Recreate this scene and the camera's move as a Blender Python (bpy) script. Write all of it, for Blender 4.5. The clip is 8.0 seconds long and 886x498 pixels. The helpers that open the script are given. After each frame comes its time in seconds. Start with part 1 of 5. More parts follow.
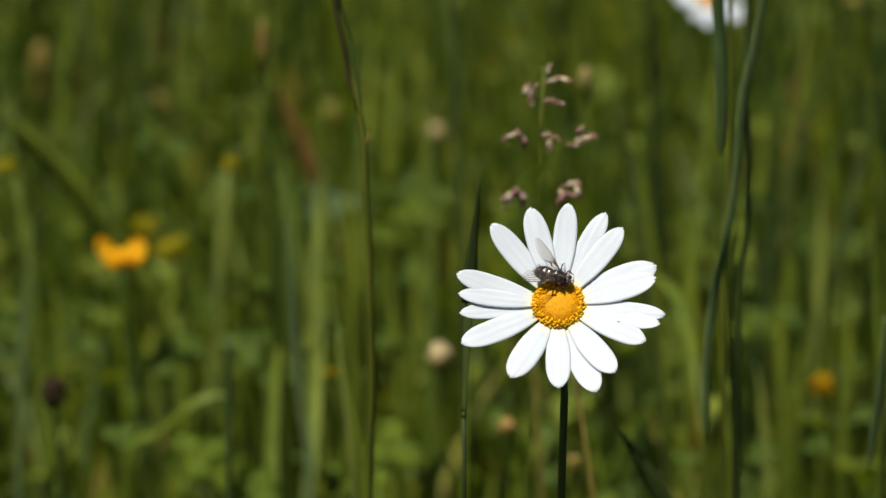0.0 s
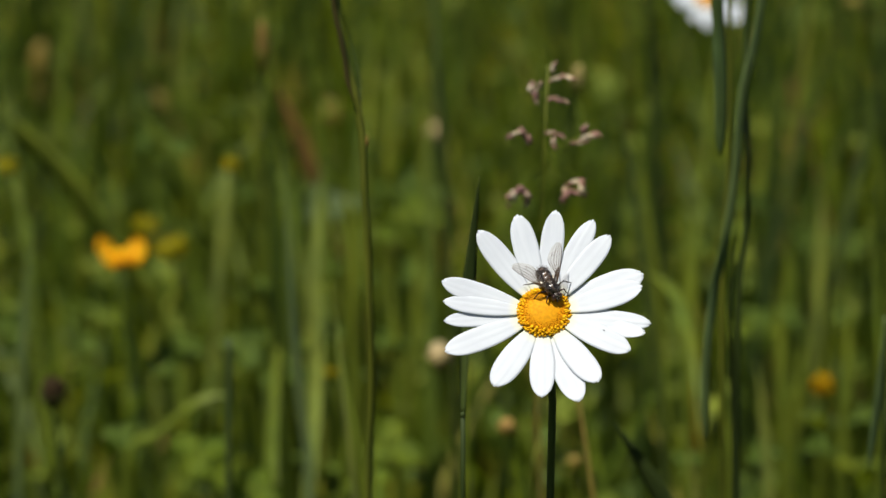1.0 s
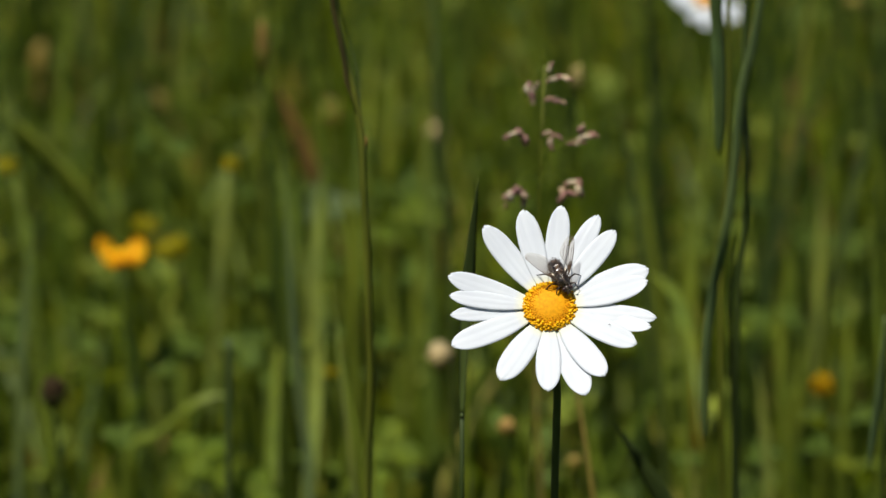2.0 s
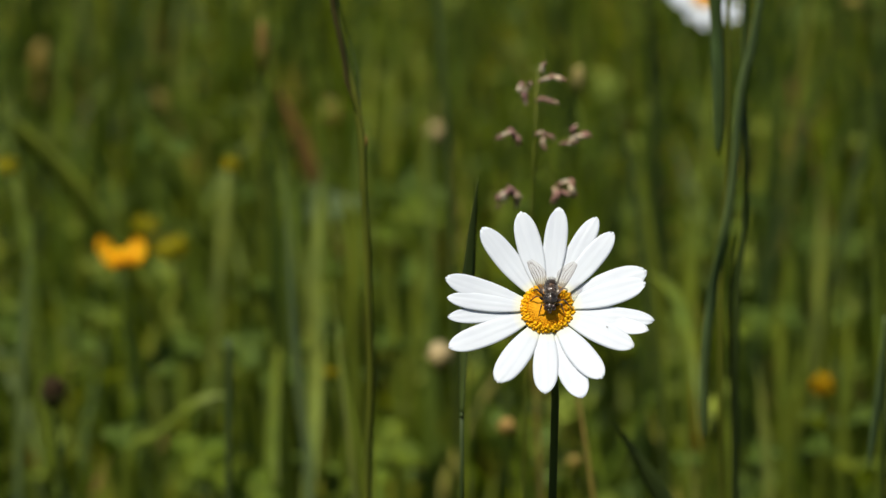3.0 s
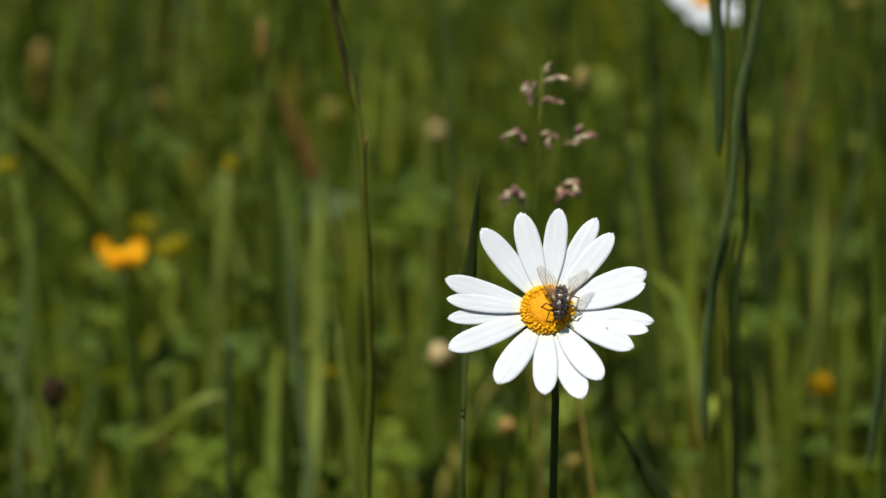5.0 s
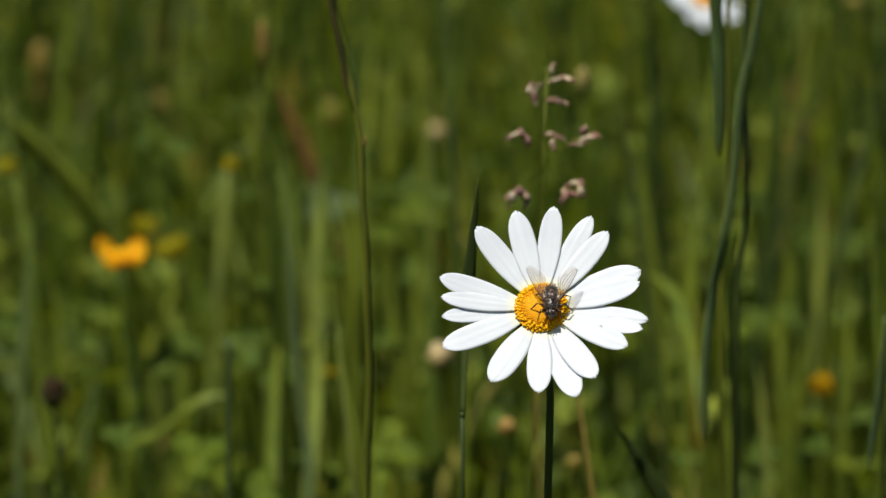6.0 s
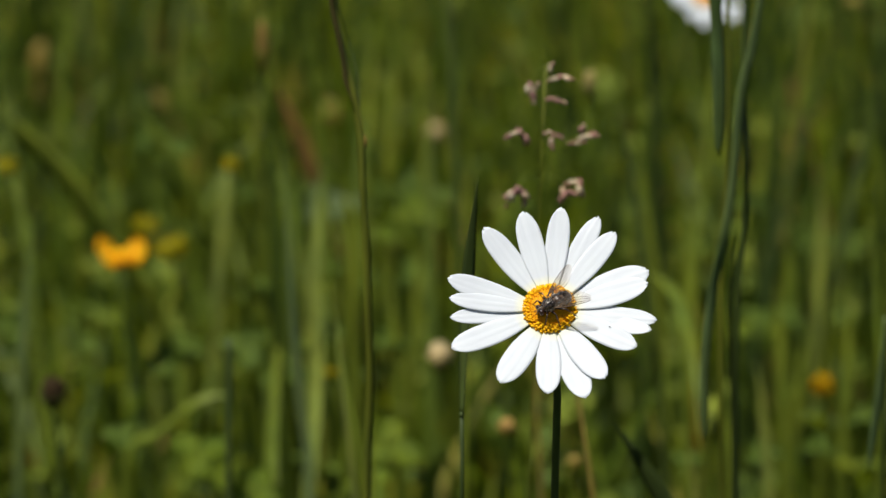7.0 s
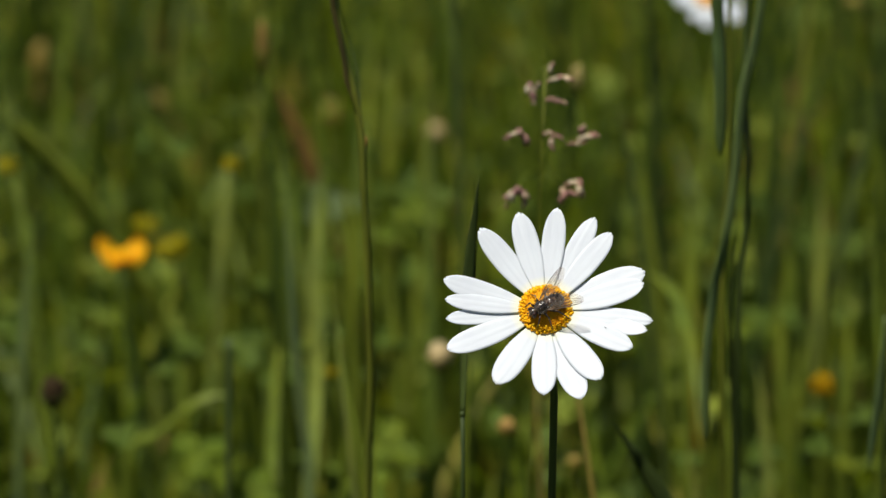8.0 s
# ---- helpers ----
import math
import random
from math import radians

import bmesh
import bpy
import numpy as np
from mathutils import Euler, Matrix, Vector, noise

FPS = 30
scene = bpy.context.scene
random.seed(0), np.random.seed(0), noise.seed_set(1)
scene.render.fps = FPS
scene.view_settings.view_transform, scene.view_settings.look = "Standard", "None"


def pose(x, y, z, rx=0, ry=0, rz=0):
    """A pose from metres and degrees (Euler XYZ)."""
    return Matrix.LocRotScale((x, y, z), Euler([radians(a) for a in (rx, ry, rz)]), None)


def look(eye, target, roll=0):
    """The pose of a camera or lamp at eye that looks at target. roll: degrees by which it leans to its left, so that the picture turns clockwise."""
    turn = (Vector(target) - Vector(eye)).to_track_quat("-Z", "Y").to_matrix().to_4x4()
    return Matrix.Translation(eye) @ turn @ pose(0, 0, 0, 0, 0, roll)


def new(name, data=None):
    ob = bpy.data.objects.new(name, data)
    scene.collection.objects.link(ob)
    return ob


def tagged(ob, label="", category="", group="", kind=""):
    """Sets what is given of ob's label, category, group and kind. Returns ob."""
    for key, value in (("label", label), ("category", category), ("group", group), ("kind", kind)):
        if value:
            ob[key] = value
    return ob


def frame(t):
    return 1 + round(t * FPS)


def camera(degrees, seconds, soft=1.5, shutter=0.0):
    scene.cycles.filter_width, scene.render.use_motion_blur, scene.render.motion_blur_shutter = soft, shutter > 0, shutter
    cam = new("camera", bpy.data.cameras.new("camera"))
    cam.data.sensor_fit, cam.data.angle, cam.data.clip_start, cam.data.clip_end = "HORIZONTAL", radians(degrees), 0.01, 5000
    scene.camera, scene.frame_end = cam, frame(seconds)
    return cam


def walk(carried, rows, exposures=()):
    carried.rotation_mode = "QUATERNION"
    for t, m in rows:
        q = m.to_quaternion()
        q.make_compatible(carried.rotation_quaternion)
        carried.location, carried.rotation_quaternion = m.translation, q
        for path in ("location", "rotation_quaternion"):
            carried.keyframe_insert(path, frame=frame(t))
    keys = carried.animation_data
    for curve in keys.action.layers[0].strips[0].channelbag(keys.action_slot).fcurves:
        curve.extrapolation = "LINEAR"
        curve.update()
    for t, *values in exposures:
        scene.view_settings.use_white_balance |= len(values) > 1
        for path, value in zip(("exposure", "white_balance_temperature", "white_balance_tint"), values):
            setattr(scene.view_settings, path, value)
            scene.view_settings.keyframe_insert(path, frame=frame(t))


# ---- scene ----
cam = camera(16.0, 8.0, soft=1.5)
EYE = (0.0, 0.0, 0.62)
cam_pose = look(EYE, (0.0, math.cos(radians(14)), 0.62 - math.sin(radians(14))))
cam.data.dof.use_dof = True
cam.data.dof.focus_distance = 0.747
cam.data.dof.aperture_fstop = 15.8
cam.data.dof.aperture_blades = 0

# ---- sky and sun ----
SUN = Vector((-0.23, -0.24, 0.94)).normalized()
world = bpy.data.worlds.new("sky")
scene.world = world
world.use_nodes = True
wn = world.node_tree.nodes
sky = wn.new("ShaderNodeTexSky")
sky.sky_type = "NISHITA"
sky.sun_disc = False
sky.sun_elevation = math.asin(SUN.z)
sky.sun_rotation = math.atan2(SUN.x, SUN.y)
wn["Background"].inputs["Strength"].default_value = 0.052
world.node_tree.links.new(sky.outputs[0], wn["Background"].inputs["Color"])
sun_data = bpy.data.lights.new("sun", "SUN")
sun_data.energy = 4.72
sun_data.angle = radians(0.53)
sun_data.color = (0.985, 0.96, 0.88)
sun = new("sun", sun_data)
sun.matrix_world = look(SUN * 20, (0, 0, 0))
EXPOSURE = 0.72


# ---- materials ----
def make_material(name, build):
    m = bpy.data.materials.new(name)
    m.use_nodes = True
    nt = m.node_tree
    bsdf = nt.nodes["Principled BSDF"]
    build(nt, bsdf, nt.nodes["Material Output"])
    return m


def ramp(nt, stops, fac=None):
    r = nt.nodes.new("ShaderNodeValToRGB")
    els = r.color_ramp.elements
    while len(els) < len(stops):
        els.new(0.5)
    for e, (p, c) in zip(els, stops):
        e.position, e.color = p, (*c, 1)
    if fac is not None:
        nt.links.new(fac, r.inputs[0])
    return r.outputs[0]


def noise_tex(nt, scale, detail=3.0, coord="Object", stretch=None, rough=0.55):
    tc = nt.nodes.new("ShaderNodeTexCoord")
    n = nt.nodes.new("ShaderNodeTexNoise")
    n.inputs["Scale"].default_value = scale
    n.inputs["Detail"].default_value = detail
    n.inputs["Roughness"].default_value = rough
    if stretch:
        mp = nt.nodes.new("ShaderNodeMapping")
        mp.inputs["Scale"].default_value = stretch
        nt.links.new(tc.outputs[coord], mp.inputs[0])
        nt.links.new(mp.outputs[0], n.inputs["Vector"])
    else:
        nt.links.new(tc.outputs[coord], n.inputs["Vector"])
    return n.outputs[0]


def mixc(nt, a, b, fac, mode="MIX"):
    m = nt.nodes.new("ShaderNodeMix")
    m.data_type, m.blend_type = "RGBA", mode
    for s, v in ((m.inputs[0], fac), (m.inputs[6], a), (m.inputs[7], b)):
        if isinstance(v, (int, float)):
            s.default_value = v
        elif isinstance(v, tuple):
            s.default_value = (*v, 1)
        else:
            nt.links.new(v, s)
    return m.outputs[2]


def bump(nt, bsdf, height, strength, dist):
    b = nt.nodes.new("ShaderNodeBump")
    b.inputs["Strength"].default_value = strength
    b.inputs["Distance"].default_value = dist
    nt.links.new(height, b.inputs["Height"])
    nt.links.new(b.outputs[0], bsdf.inputs["Normal"])


def see_through(nt, bsdf, out, col, share):
    """Thin plant tissue: part of the light comes out on the other side."""
    tr = nt.nodes.new("ShaderNodeBsdfTranslucent")
    mx = nt.nodes.new("ShaderNodeMixShader")
    mx.inputs[0].default_value = share
    nt.links.new(col, tr.inputs["Color"])
    nt.links.new(bsdf.outputs[0], mx.inputs[1])
    nt.links.new(tr.outputs[0], mx.inputs[2])
    nt.links.new(mx.outputs[0], out.inputs["Surface"])


def plant(name, stops, rough=0.55, share=0.42, per="island", grain=260.0, glow=(1.9, 1.7, 0.5), stretch=(1, 1, 0.12), spec=0.22):
    """Leaf or stem tissue: a colour for each blade, streaked along its length, with light through it."""
    def build(nt, bsdf, out):
        if per == "island":
            g = nt.nodes.new("ShaderNodeNewGeometry")
            rnd = g.outputs["Random Per Island"]
        else:
            g = nt.nodes.new("ShaderNodeObjectInfo")
            rnd = g.outputs["Random"]
        base = ramp(nt, stops, rnd)
        streak = noise_tex(nt, grain, 4.0, stretch=stretch)
        dark = ramp(nt, [(0.25, (0.62, 0.62, 0.62)), (0.75, (1.3, 1.3, 1.25))], streak)
        col = mixc(nt, base, dark, 1.0, "MULTIPLY")
        blot = noise_tex(nt, 22.0, 2.0)
        tint = ramp(nt, [(0.35, (0.8, 0.86, 0.9)), (0.7, (1.2, 1.1, 0.85))], blot)
        col = mixc(nt, col, tint, 1.0, "MULTIPLY")
        nt.links.new(col, bsdf.inputs["Base Color"])
        bsdf.inputs["Roughness"].default_value = rough
        bsdf.inputs["Specular IOR Level"].default_value = spec
        bump(nt, bsdf, streak, 0.25, 0.0004)
        through_col = mixc(nt, col, glow, 1.0, "MULTIPLY")
        see_through(nt, bsdf, out, through_col, share)
    return make_material(name, build)


def petal_build(nt, bsdf, out):
    tc = nt.nodes.new("ShaderNodeTexCoord")
    fine = noise_tex(nt, 900.0, 3.0, stretch=(0.05, 1, 1))
    wide = noise_tex(nt, 120.0, 2.0)
    col = ramp(nt, [(0.3, (0.592, 0.616, 0.642)), (0.7, (0.652, 0.672, 0.694))], fine)
    col = mixc(nt, col, ramp(nt, [(0.3, (0.95, 0.945, 0.96)), (0.7, (1, 1, 1))], wide), 1.0, "MULTIPLY")
    # faint yellow-green where the floret leaves the disc
    sep = nt.nodes.new("ShaderNodeSeparateXYZ")
    nt.links.new(tc.outputs["Object"], sep.inputs[0])
    mr = nt.nodes.new("ShaderNodeMapRange")
    mr.inputs["From Min"].default_value, mr.inputs["From Max"].default_value = 0.0050, 0.0088
    mr.inputs["To Min"].default_value, mr.inputs["To Max"].default_value = 0.60, 0.0
    nt.links.new(sep.outputs[0], mr.inputs["Value"])
    col = mixc(nt, col, (0.86, 0.80, 0.30), mr.outputs[0])
    nt.links.new(col, bsdf.inputs["Base Color"])
    bsdf.inputs["Roughness"].default_value = 0.55
    bsdf.inputs["Specular IOR Level"].default_value = 0.3
    bump(nt, bsdf, fine, 0.10, 0.0002)
    see_through(nt, bsdf, out, col, 0.38)


PETAL = make_material("white_petal", petal_build)


def floret(name, stops):
    """Packed florets: a tone for each, a little light through them."""
    def build(nt, bsdf, out):
        g = nt.nodes.new("ShaderNodeNewGeometry")
        col = ramp(nt, stops, g.outputs["Random Per Island"])
        col = mixc(nt, col, ramp(nt, [(0.3, (0.8, 0.75, 0.7)), (0.7, (1.05, 1.05, 1.0))], noise_tex(nt, 1500.0, 2.0)), 1.0, "MULTIPLY")
        nt.links.new(col, bsdf.inputs["Base Color"])
        bsdf.inputs["Roughness"].default_value = 0.7
        bsdf.inputs["Specular IOR Level"].default_value = 0.15
        see_through(nt, bsdf, out, col, 0.30)
    return make_material(name, build)


FLORET = floret("yellow_floret", [(0.0, (0.81, 0.400, 0.003)), (0.5, (0.85, 0.470, 0.005)), (1.0, (0.89, 0.55, 0.009))])
FLORET_BUD = floret("amber_floret_bud", [(0.0, (0.70, 0.288, 0.002)), (0.5, (0.73, 0.315, 0.002)), (1.0, (0.77, 0.350, 0.003))])


def yellow_build(nt, bsdf, out):
    col = ramp(nt, [(0.3, (0.80, 0.43, 0.003)), (0.7, (0.86, 0.55, 0.006))], noise_tex(nt, 160.0, 3.0))
    nt.links.new(col, bsdf.inputs["Base Color"])
    bsdf.inputs["Roughness"].default_value = 0.5
    see_through(nt, bsdf, out, col, 0.3)


BUTTER = make_material("glossy_yellow_petal", yellow_build)


def soil_build(nt, bsdf, out):
    n = noise_tex(nt, 9.0, 6.0)
    n2 = noise_tex(nt, 70.0, 5.0)
    col = ramp(nt, [(0.3, (0.018, 0.018, 0.006)), (0.5, (0.028, 0.040, 0.006)), (0.72, (0.040, 0.060, 0.008))], n)
    col = mixc(nt, col, ramp(nt, [(0.3, (0.5, 0.5, 0.5)), (0.7, (1.3, 1.3, 1.2))], n2), 1.0, "MULTIPLY")
    nt.links.new(col, bsdf.inputs["Base Color"])
    bsdf.inputs["Roughness"].default_value = 0.95
    bsdf.inputs["Specular IOR Level"].default_value = 0.05
    bump(nt, bsdf, n2, 0.8, 0.02)


SOIL = make_material("mossy_soil", soil_build)

GREENS = [(0.0, (0.012, 0.022, 0.005)), (0.25, (0.042, 0.072, 0.007)), (0.55, (0.099, 0.143, 0.010)), (0.78, (0.166, 0.218, 0.017)), (0.92, (0.24, 0.25, 0.034)), (1.0, (0.25, 0.155, 0.04))]
GRASS = plant("meadow_grass", GREENS)
# dimming the top of the view is put into this darker grass colour
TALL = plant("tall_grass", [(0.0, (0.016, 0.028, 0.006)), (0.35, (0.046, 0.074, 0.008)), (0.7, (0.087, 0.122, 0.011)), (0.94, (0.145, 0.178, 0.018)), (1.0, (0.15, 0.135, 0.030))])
CLOVER = plant("clover_leaf", [(0.0, (0.028, 0.046, 0.006)), (0.5, (0.076, 0.114, 0.010)), (1.0, (0.15, 0.18, 0.018))], rough=0.7, share=0.3, stretch=(1, 1, 1))
# near-black green: the shade on blades turned from the sun is in the colour
SHADE_GREEN = plant("shaded_green_blade", [(0.0, (0.016, 0.026, 0.005)), (1.0, (0.020, 0.030, 0.006))], per="object", share=0.1, rough=0.8, spec=0.08)
OLIVE = plant("olive_stalk", [(0.0, (0.105, 0.118, 0.012)), (1.0, (0.125, 0.138, 0.014))], per="object", share=0.25)
DARK_GREEN = plant("dark_green_stem", [(0.0, (0.032, 0.049, 0.0095)), (1.0, (0.046, 0.065, 0.0114))], per="object", share=0.2)
BLUE_GREEN = plant("blue_green_blade", [(0.0, (0.072, 0.106, 0.0340)), (1.0, (0.093, 0.128, 0.0408))], per="object", share=0.4, rough=0.5, glow=(1.4, 1.5, 0.9))
SLATE_GREEN = plant("slate_green_blade", [(0.0, (0.050, 0.080, 0.020)), (1.0, (0.062, 0.094, 0.024))], per="object", share=0.3)
DRY_SHEATH = plant("dry_olive_sheath", [(0.0, (0.036, 0.030, 0.010)), (1.0, (0.046, 0.038, 0.012))], per="object", share=0.1, grain=500.0, rough=0.9, spec=0.04)
MIST_GREEN = plant("mist_green_blade", [(0.0, (0.140, 0.188, 0.076)), (1.0, (0.160, 0.208, 0.088))], per="object", share=0.4, glow=(1.4, 1.5, 0.9))
SOFT_YELLOW = plant("soft_yellow_petal", [(0.0, (0.58, 0.39, 0.008)), (1.0, (0.64, 0.43, 0.010))], per="object", share=0.35, stretch=(1, 1, 1), glow=(1.1, 1.1, 0.8))
MID_GREEN = plant("mid_green_blade", [(0.0, (0.110, 0.149, 0.0132)), (1.0, (0.143, 0.176, 0.0176))], per="object", share=0.45)
PALE_GREEN = plant("pale_green_blade", [(0.0, (0.165, 0.209, 0.0385)), (1.0, (0.209, 0.242, 0.0550))], per="object", share=0.45)
LEAF = plant("sunlit_leaf", [(0.0, (0.090, 0.143, 0.0180)), (1.0, (0.120, 0.173, 0.0240))], per="object", rough=0.7, share=0.35, stretch=(1, 1, 1))
LIME = plant("yellow_green_leaf", [(0.0, (0.120, 0.173, 0.0090)), (1.0, (0.150, 0.195, 0.0120))], per="object", rough=0.7, share=0.35, stretch=(1, 1, 1))
RUST = plant("rusty_stem", [(0.0, (0.115, 0.066, 0.018)), (1.0, (0.14, 0.078, 0.020))], per="object", share=0.2, glow=(1.3, 1.0, 0.7))
BROWN = plant("dark_brown_head", [(0.0, (0.020, 0.013, 0.006)), (1.0, (0.026, 0.017, 0.007))], per="object", share=0.05, rough=0.9, spec=0.08)
TAN = plant("tan_bud", [(0.0, (0.245, 0.185, 0.096)), (1.0, (0.295, 0.230, 0.124))], per="object", share=0.2, glow=(1.1, 1.0, 0.8), stretch=(1, 1, 1))
OCHRE = plant("ochre_bud", [(0.0, (0.195, 0.112, 0.0300)), (1.0, (0.240, 0.150, 0.0375))], per="object", share=0.2, glow=(1.2, 1.0, 0.7), stretch=(1, 1, 1))
SPIKELET = plant("purplish_glume", [(0.0, (0.080, 0.042, 0.036)), (0.25, (0.22, 0.120, 0.090)), (0.55, (0.31, 0.155, 0.145)), (0.75, (0.42, 0.29, 0.20)), (1.0, (0.60, 0.50, 0.38))], share=0.25, glow=(1.2, 1.0, 0.9), grain=900.0)
DULL = plant("dull_ochre_head", [(0.0, (0.17, 0.13, 0.028)), (1.0, (0.21, 0.155, 0.034))], per="object", share=0.3, glow=(1.2, 1.1, 0.7), stretch=(1, 1, 1))
CREAM = plant("pale_straw_seed", [(0.0, (0.235, 0.195, 0.070)), (1.0, (0.265, 0.215, 0.080))], per="object", share=0.3, glow=(1.2, 1.1, 0.7), stretch=(1, 1, 1))
GREEN_YELLOW = plant("unopened_yellow_bud", [(0.0, (0.36, 0.34, 0.012)), (1.0, (0.44, 0.37, 0.012))], per="object", share=0.3, stretch=(1, 1, 1))


# ---- mesh helpers ----
def link(name, bm, material, parent=None, label="", smooth=True):
    me = bpy.data.meshes.new(name)
    bm.to_mesh(me)
    bm.free()
    if smooth:
        me.polygons.foreach_set("use_smooth", [True] * len(me.polygons))
    if material:
        me.materials.append(material)
    ob = new(name, me)
    if parent:
        ob.parent = parent
    if label:
        ob["label"] = label
    return ob


def part(name, bm, material, parent, label=""):
    return link(name, bm, material, parent, label)


def sweep(bm, pts, wid, thick, sides=6, face=None):
    """A tube along pts; half-widths wid and half-thicknesses thick at each point, its broad side facing face."""
    rings = []
    n = len(pts)
    for i, p in enumerate(pts):
        p = Vector(p)
        d = (Vector(pts[min(i + 1, n - 1)]) - Vector(pts[max(i - 1, 0)])).normalized()
        ref = Vector(face) if face else Vector((0, -1, 0.01))
        side = d.cross(ref)
        if side.length < 1e-6:
            side = d.cross(Vector((1, 0, 0)))
        side.normalize()
        out = side.cross(d).normalized()
        ring = []
        for k in range(sides):
            a = 2 * math.pi * k / sides
            ring.append(bm.verts.new(p + side * (wid[i] * math.cos(a)) + out * (thick[i] * math.sin(a))))
        rings.append(ring)
    for a, b in zip(rings, rings[1:]):
        for k in range(sides):
            bm.faces.new((a[k], a[(k + 1) % sides], b[(k + 1) % sides], b[k]))
    bm.faces.new(rings[0][::-1])
    bm.faces.new(rings[-1])
    bmesh.ops.recalc_face_normals(bm, faces=bm.faces[:])
    return bm


def arc3(a, b, c, n):
    """n+1 points of a smooth curve from a by way of b to c."""
    a, b, c = Vector(a), Vector(b), Vector(c)
    la, lb = (b - a).length, (c - b).length
    s = la / (la + lb)
    q = (b - a * (1 - s) ** 2 - c * s ** 2) / (2 * s * (1 - s))
    return [a * (1 - t) ** 2 + q * (2 * t * (1 - t)) + c * t ** 2 for t in [i / n for i in range(n + 1)]]


def blob(bm, m, rx, ry, rz, u=10, v=7, rough=0.0, seed=0.0):
    """An egg of the given half-sizes, a little uneven."""
    before = set(bm.verts)
    bmesh.ops.create_uvsphere(bm, u_segments=u, v_segments=v, radius=1.0)
    for w in bm.verts:
        if w in before:
            continue
        k = 1 + rough * noise.noise(w.co * 1.7 + Vector((seed, seed * 0.7, 3.1)))
        w.co = m @ Vector((w.co.x * rx * k, w.co.y * ry * k, w.co.z * rz * k))
    return bm


def aim(p, d, up=(0, 0, 1)):
    """The pose at p whose z axis runs along d."""
    return Matrix.Translation(p) @ Vector(d).to_track_quat("Z", "Y").to_matrix().to_4x4()


# ---- ground ----
def build_ground():
    bm = bmesh.new()
    ring_r = [0, 0.3, 0.6, 1, 1.5, 2, 2.6, 3.3, 4.2, 5.5, 7.5, 11, 18, 40, 120, 500, 2500]
    rows = []
    for r in ring_r:
        rows.append([bm.verts.new((r * math.cos(a), r * math.sin(a) + 1.5,
                    (0.012 * noise.noise(Vector((r * math.cos(a) * 2.2, r * math.sin(a) * 2.2, 0))) - 0.006) if r < 8 else -0.006))
                     for a in [2 * math.pi * k / 48 for k in range(48)]] if r else [bm.verts.new((0, 1.5, -0.006))])
    for a, b in zip(rows, rows[1:]):
        for k in range(48):
            j = (k + 1) % 48
            if len(a) == 1:
                bm.faces.new((a[0], b[k], b[j]))
            else:
                bm.faces.new((a[k], b[k], b[j], a[j]))
    g = link("ground", bm, SOIL)
    tagged(g, "dark mossy soil under a flowering summer meadow", "ground", kind="structure")


build_ground()


def sight_cap(y):
    """Greatest height of the growth: grass before the daisy stays below the camera's view."""
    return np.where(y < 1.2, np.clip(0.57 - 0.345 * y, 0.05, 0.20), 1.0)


def grass_field(name, label, n, xr, yr, hr, wr, lean, seed, material, segs=5, ring=0.0):
    rng = np.random.default_rng(seed)
    x = rng.uniform(*xr, n)
    y = rng.uniform(*yr, n)
    h = np.minimum(rng.uniform(*hr, n) * rng.uniform(0.75, 1.0, n), sight_cap(y) * rng.uniform(0.6, 1, n))
    w = rng.uniform(*wr, n) * 0.5
    yaw = rng.uniform(0, 2 * np.pi, n)
    az = rng.uniform(0, 2 * np.pi, n)
    ln = h * lean * rng.uniform(0.1, 1.0, n) ** 1.3
    # ragged edges: the patches run out into one another
    if ring:
        r = ring * np.sqrt(rng.uniform(0, 1, n)) + np.abs(rng.normal(0, ring * 0.35, n))
        around = rng.uniform(0, 2 * np.pi, n)
        x, y = r * np.cos(around), 2.6 + r * np.sin(around)
    else:
        rim = np.abs(x) > xr[1] * 0.62
        x = np.where(rim, x + rng.normal(0, xr[1] * 0.35, n), x)
        y = np.where(rim | (y > yr[1] - 0.8), y + rng.normal(0, (yr[1] - yr[0]) * 0.12, n), y)
    h = np.minimum(h, sight_cap(y))
    t = np.linspace(0, 1, segs + 1)
    px = x[:, None] + np.cos(az)[:, None] * ln[:, None] * t ** 2.2
    py = y[:, None] + np.sin(az)[:, None] * ln[:, None] * t ** 2.2
    pz = h[:, None] * (t - 0.18 * lean * t ** 3) - 0.01
    hw = w[:, None] * np.clip(1.15 - t ** 2.5 * 1.12, 0.03, 1) * np.minimum(1, 0.55 + t * 2)
    ox, oy = np.cos(yaw)[:, None] * hw, np.sin(yaw)[:, None] * hw
    co = np.stack([np.stack([px - ox, py - oy, pz], -1), np.stack([px + ox, py + oy, pz], -1)], 2).reshape(-1, 3)
    k = segs + 1
    base = (np.arange(n) * 2 * k)[:, None] + (np.arange(segs) * 2)[None, :]
    quads = np.stack([base, base + 1, base + 3, base + 2], -1).reshape(-1, 4)
    me = bpy.data.meshes.new(name)
    me.from_pydata(co.tolist(), [], quads.tolist())
    me.polygons.foreach_set("use_smooth", [True] * len(me.polygons))
    me.materials.append(material)
    ob = new(name, me)
    tagged(ob, label, "grass", kind="stuff")
    return ob


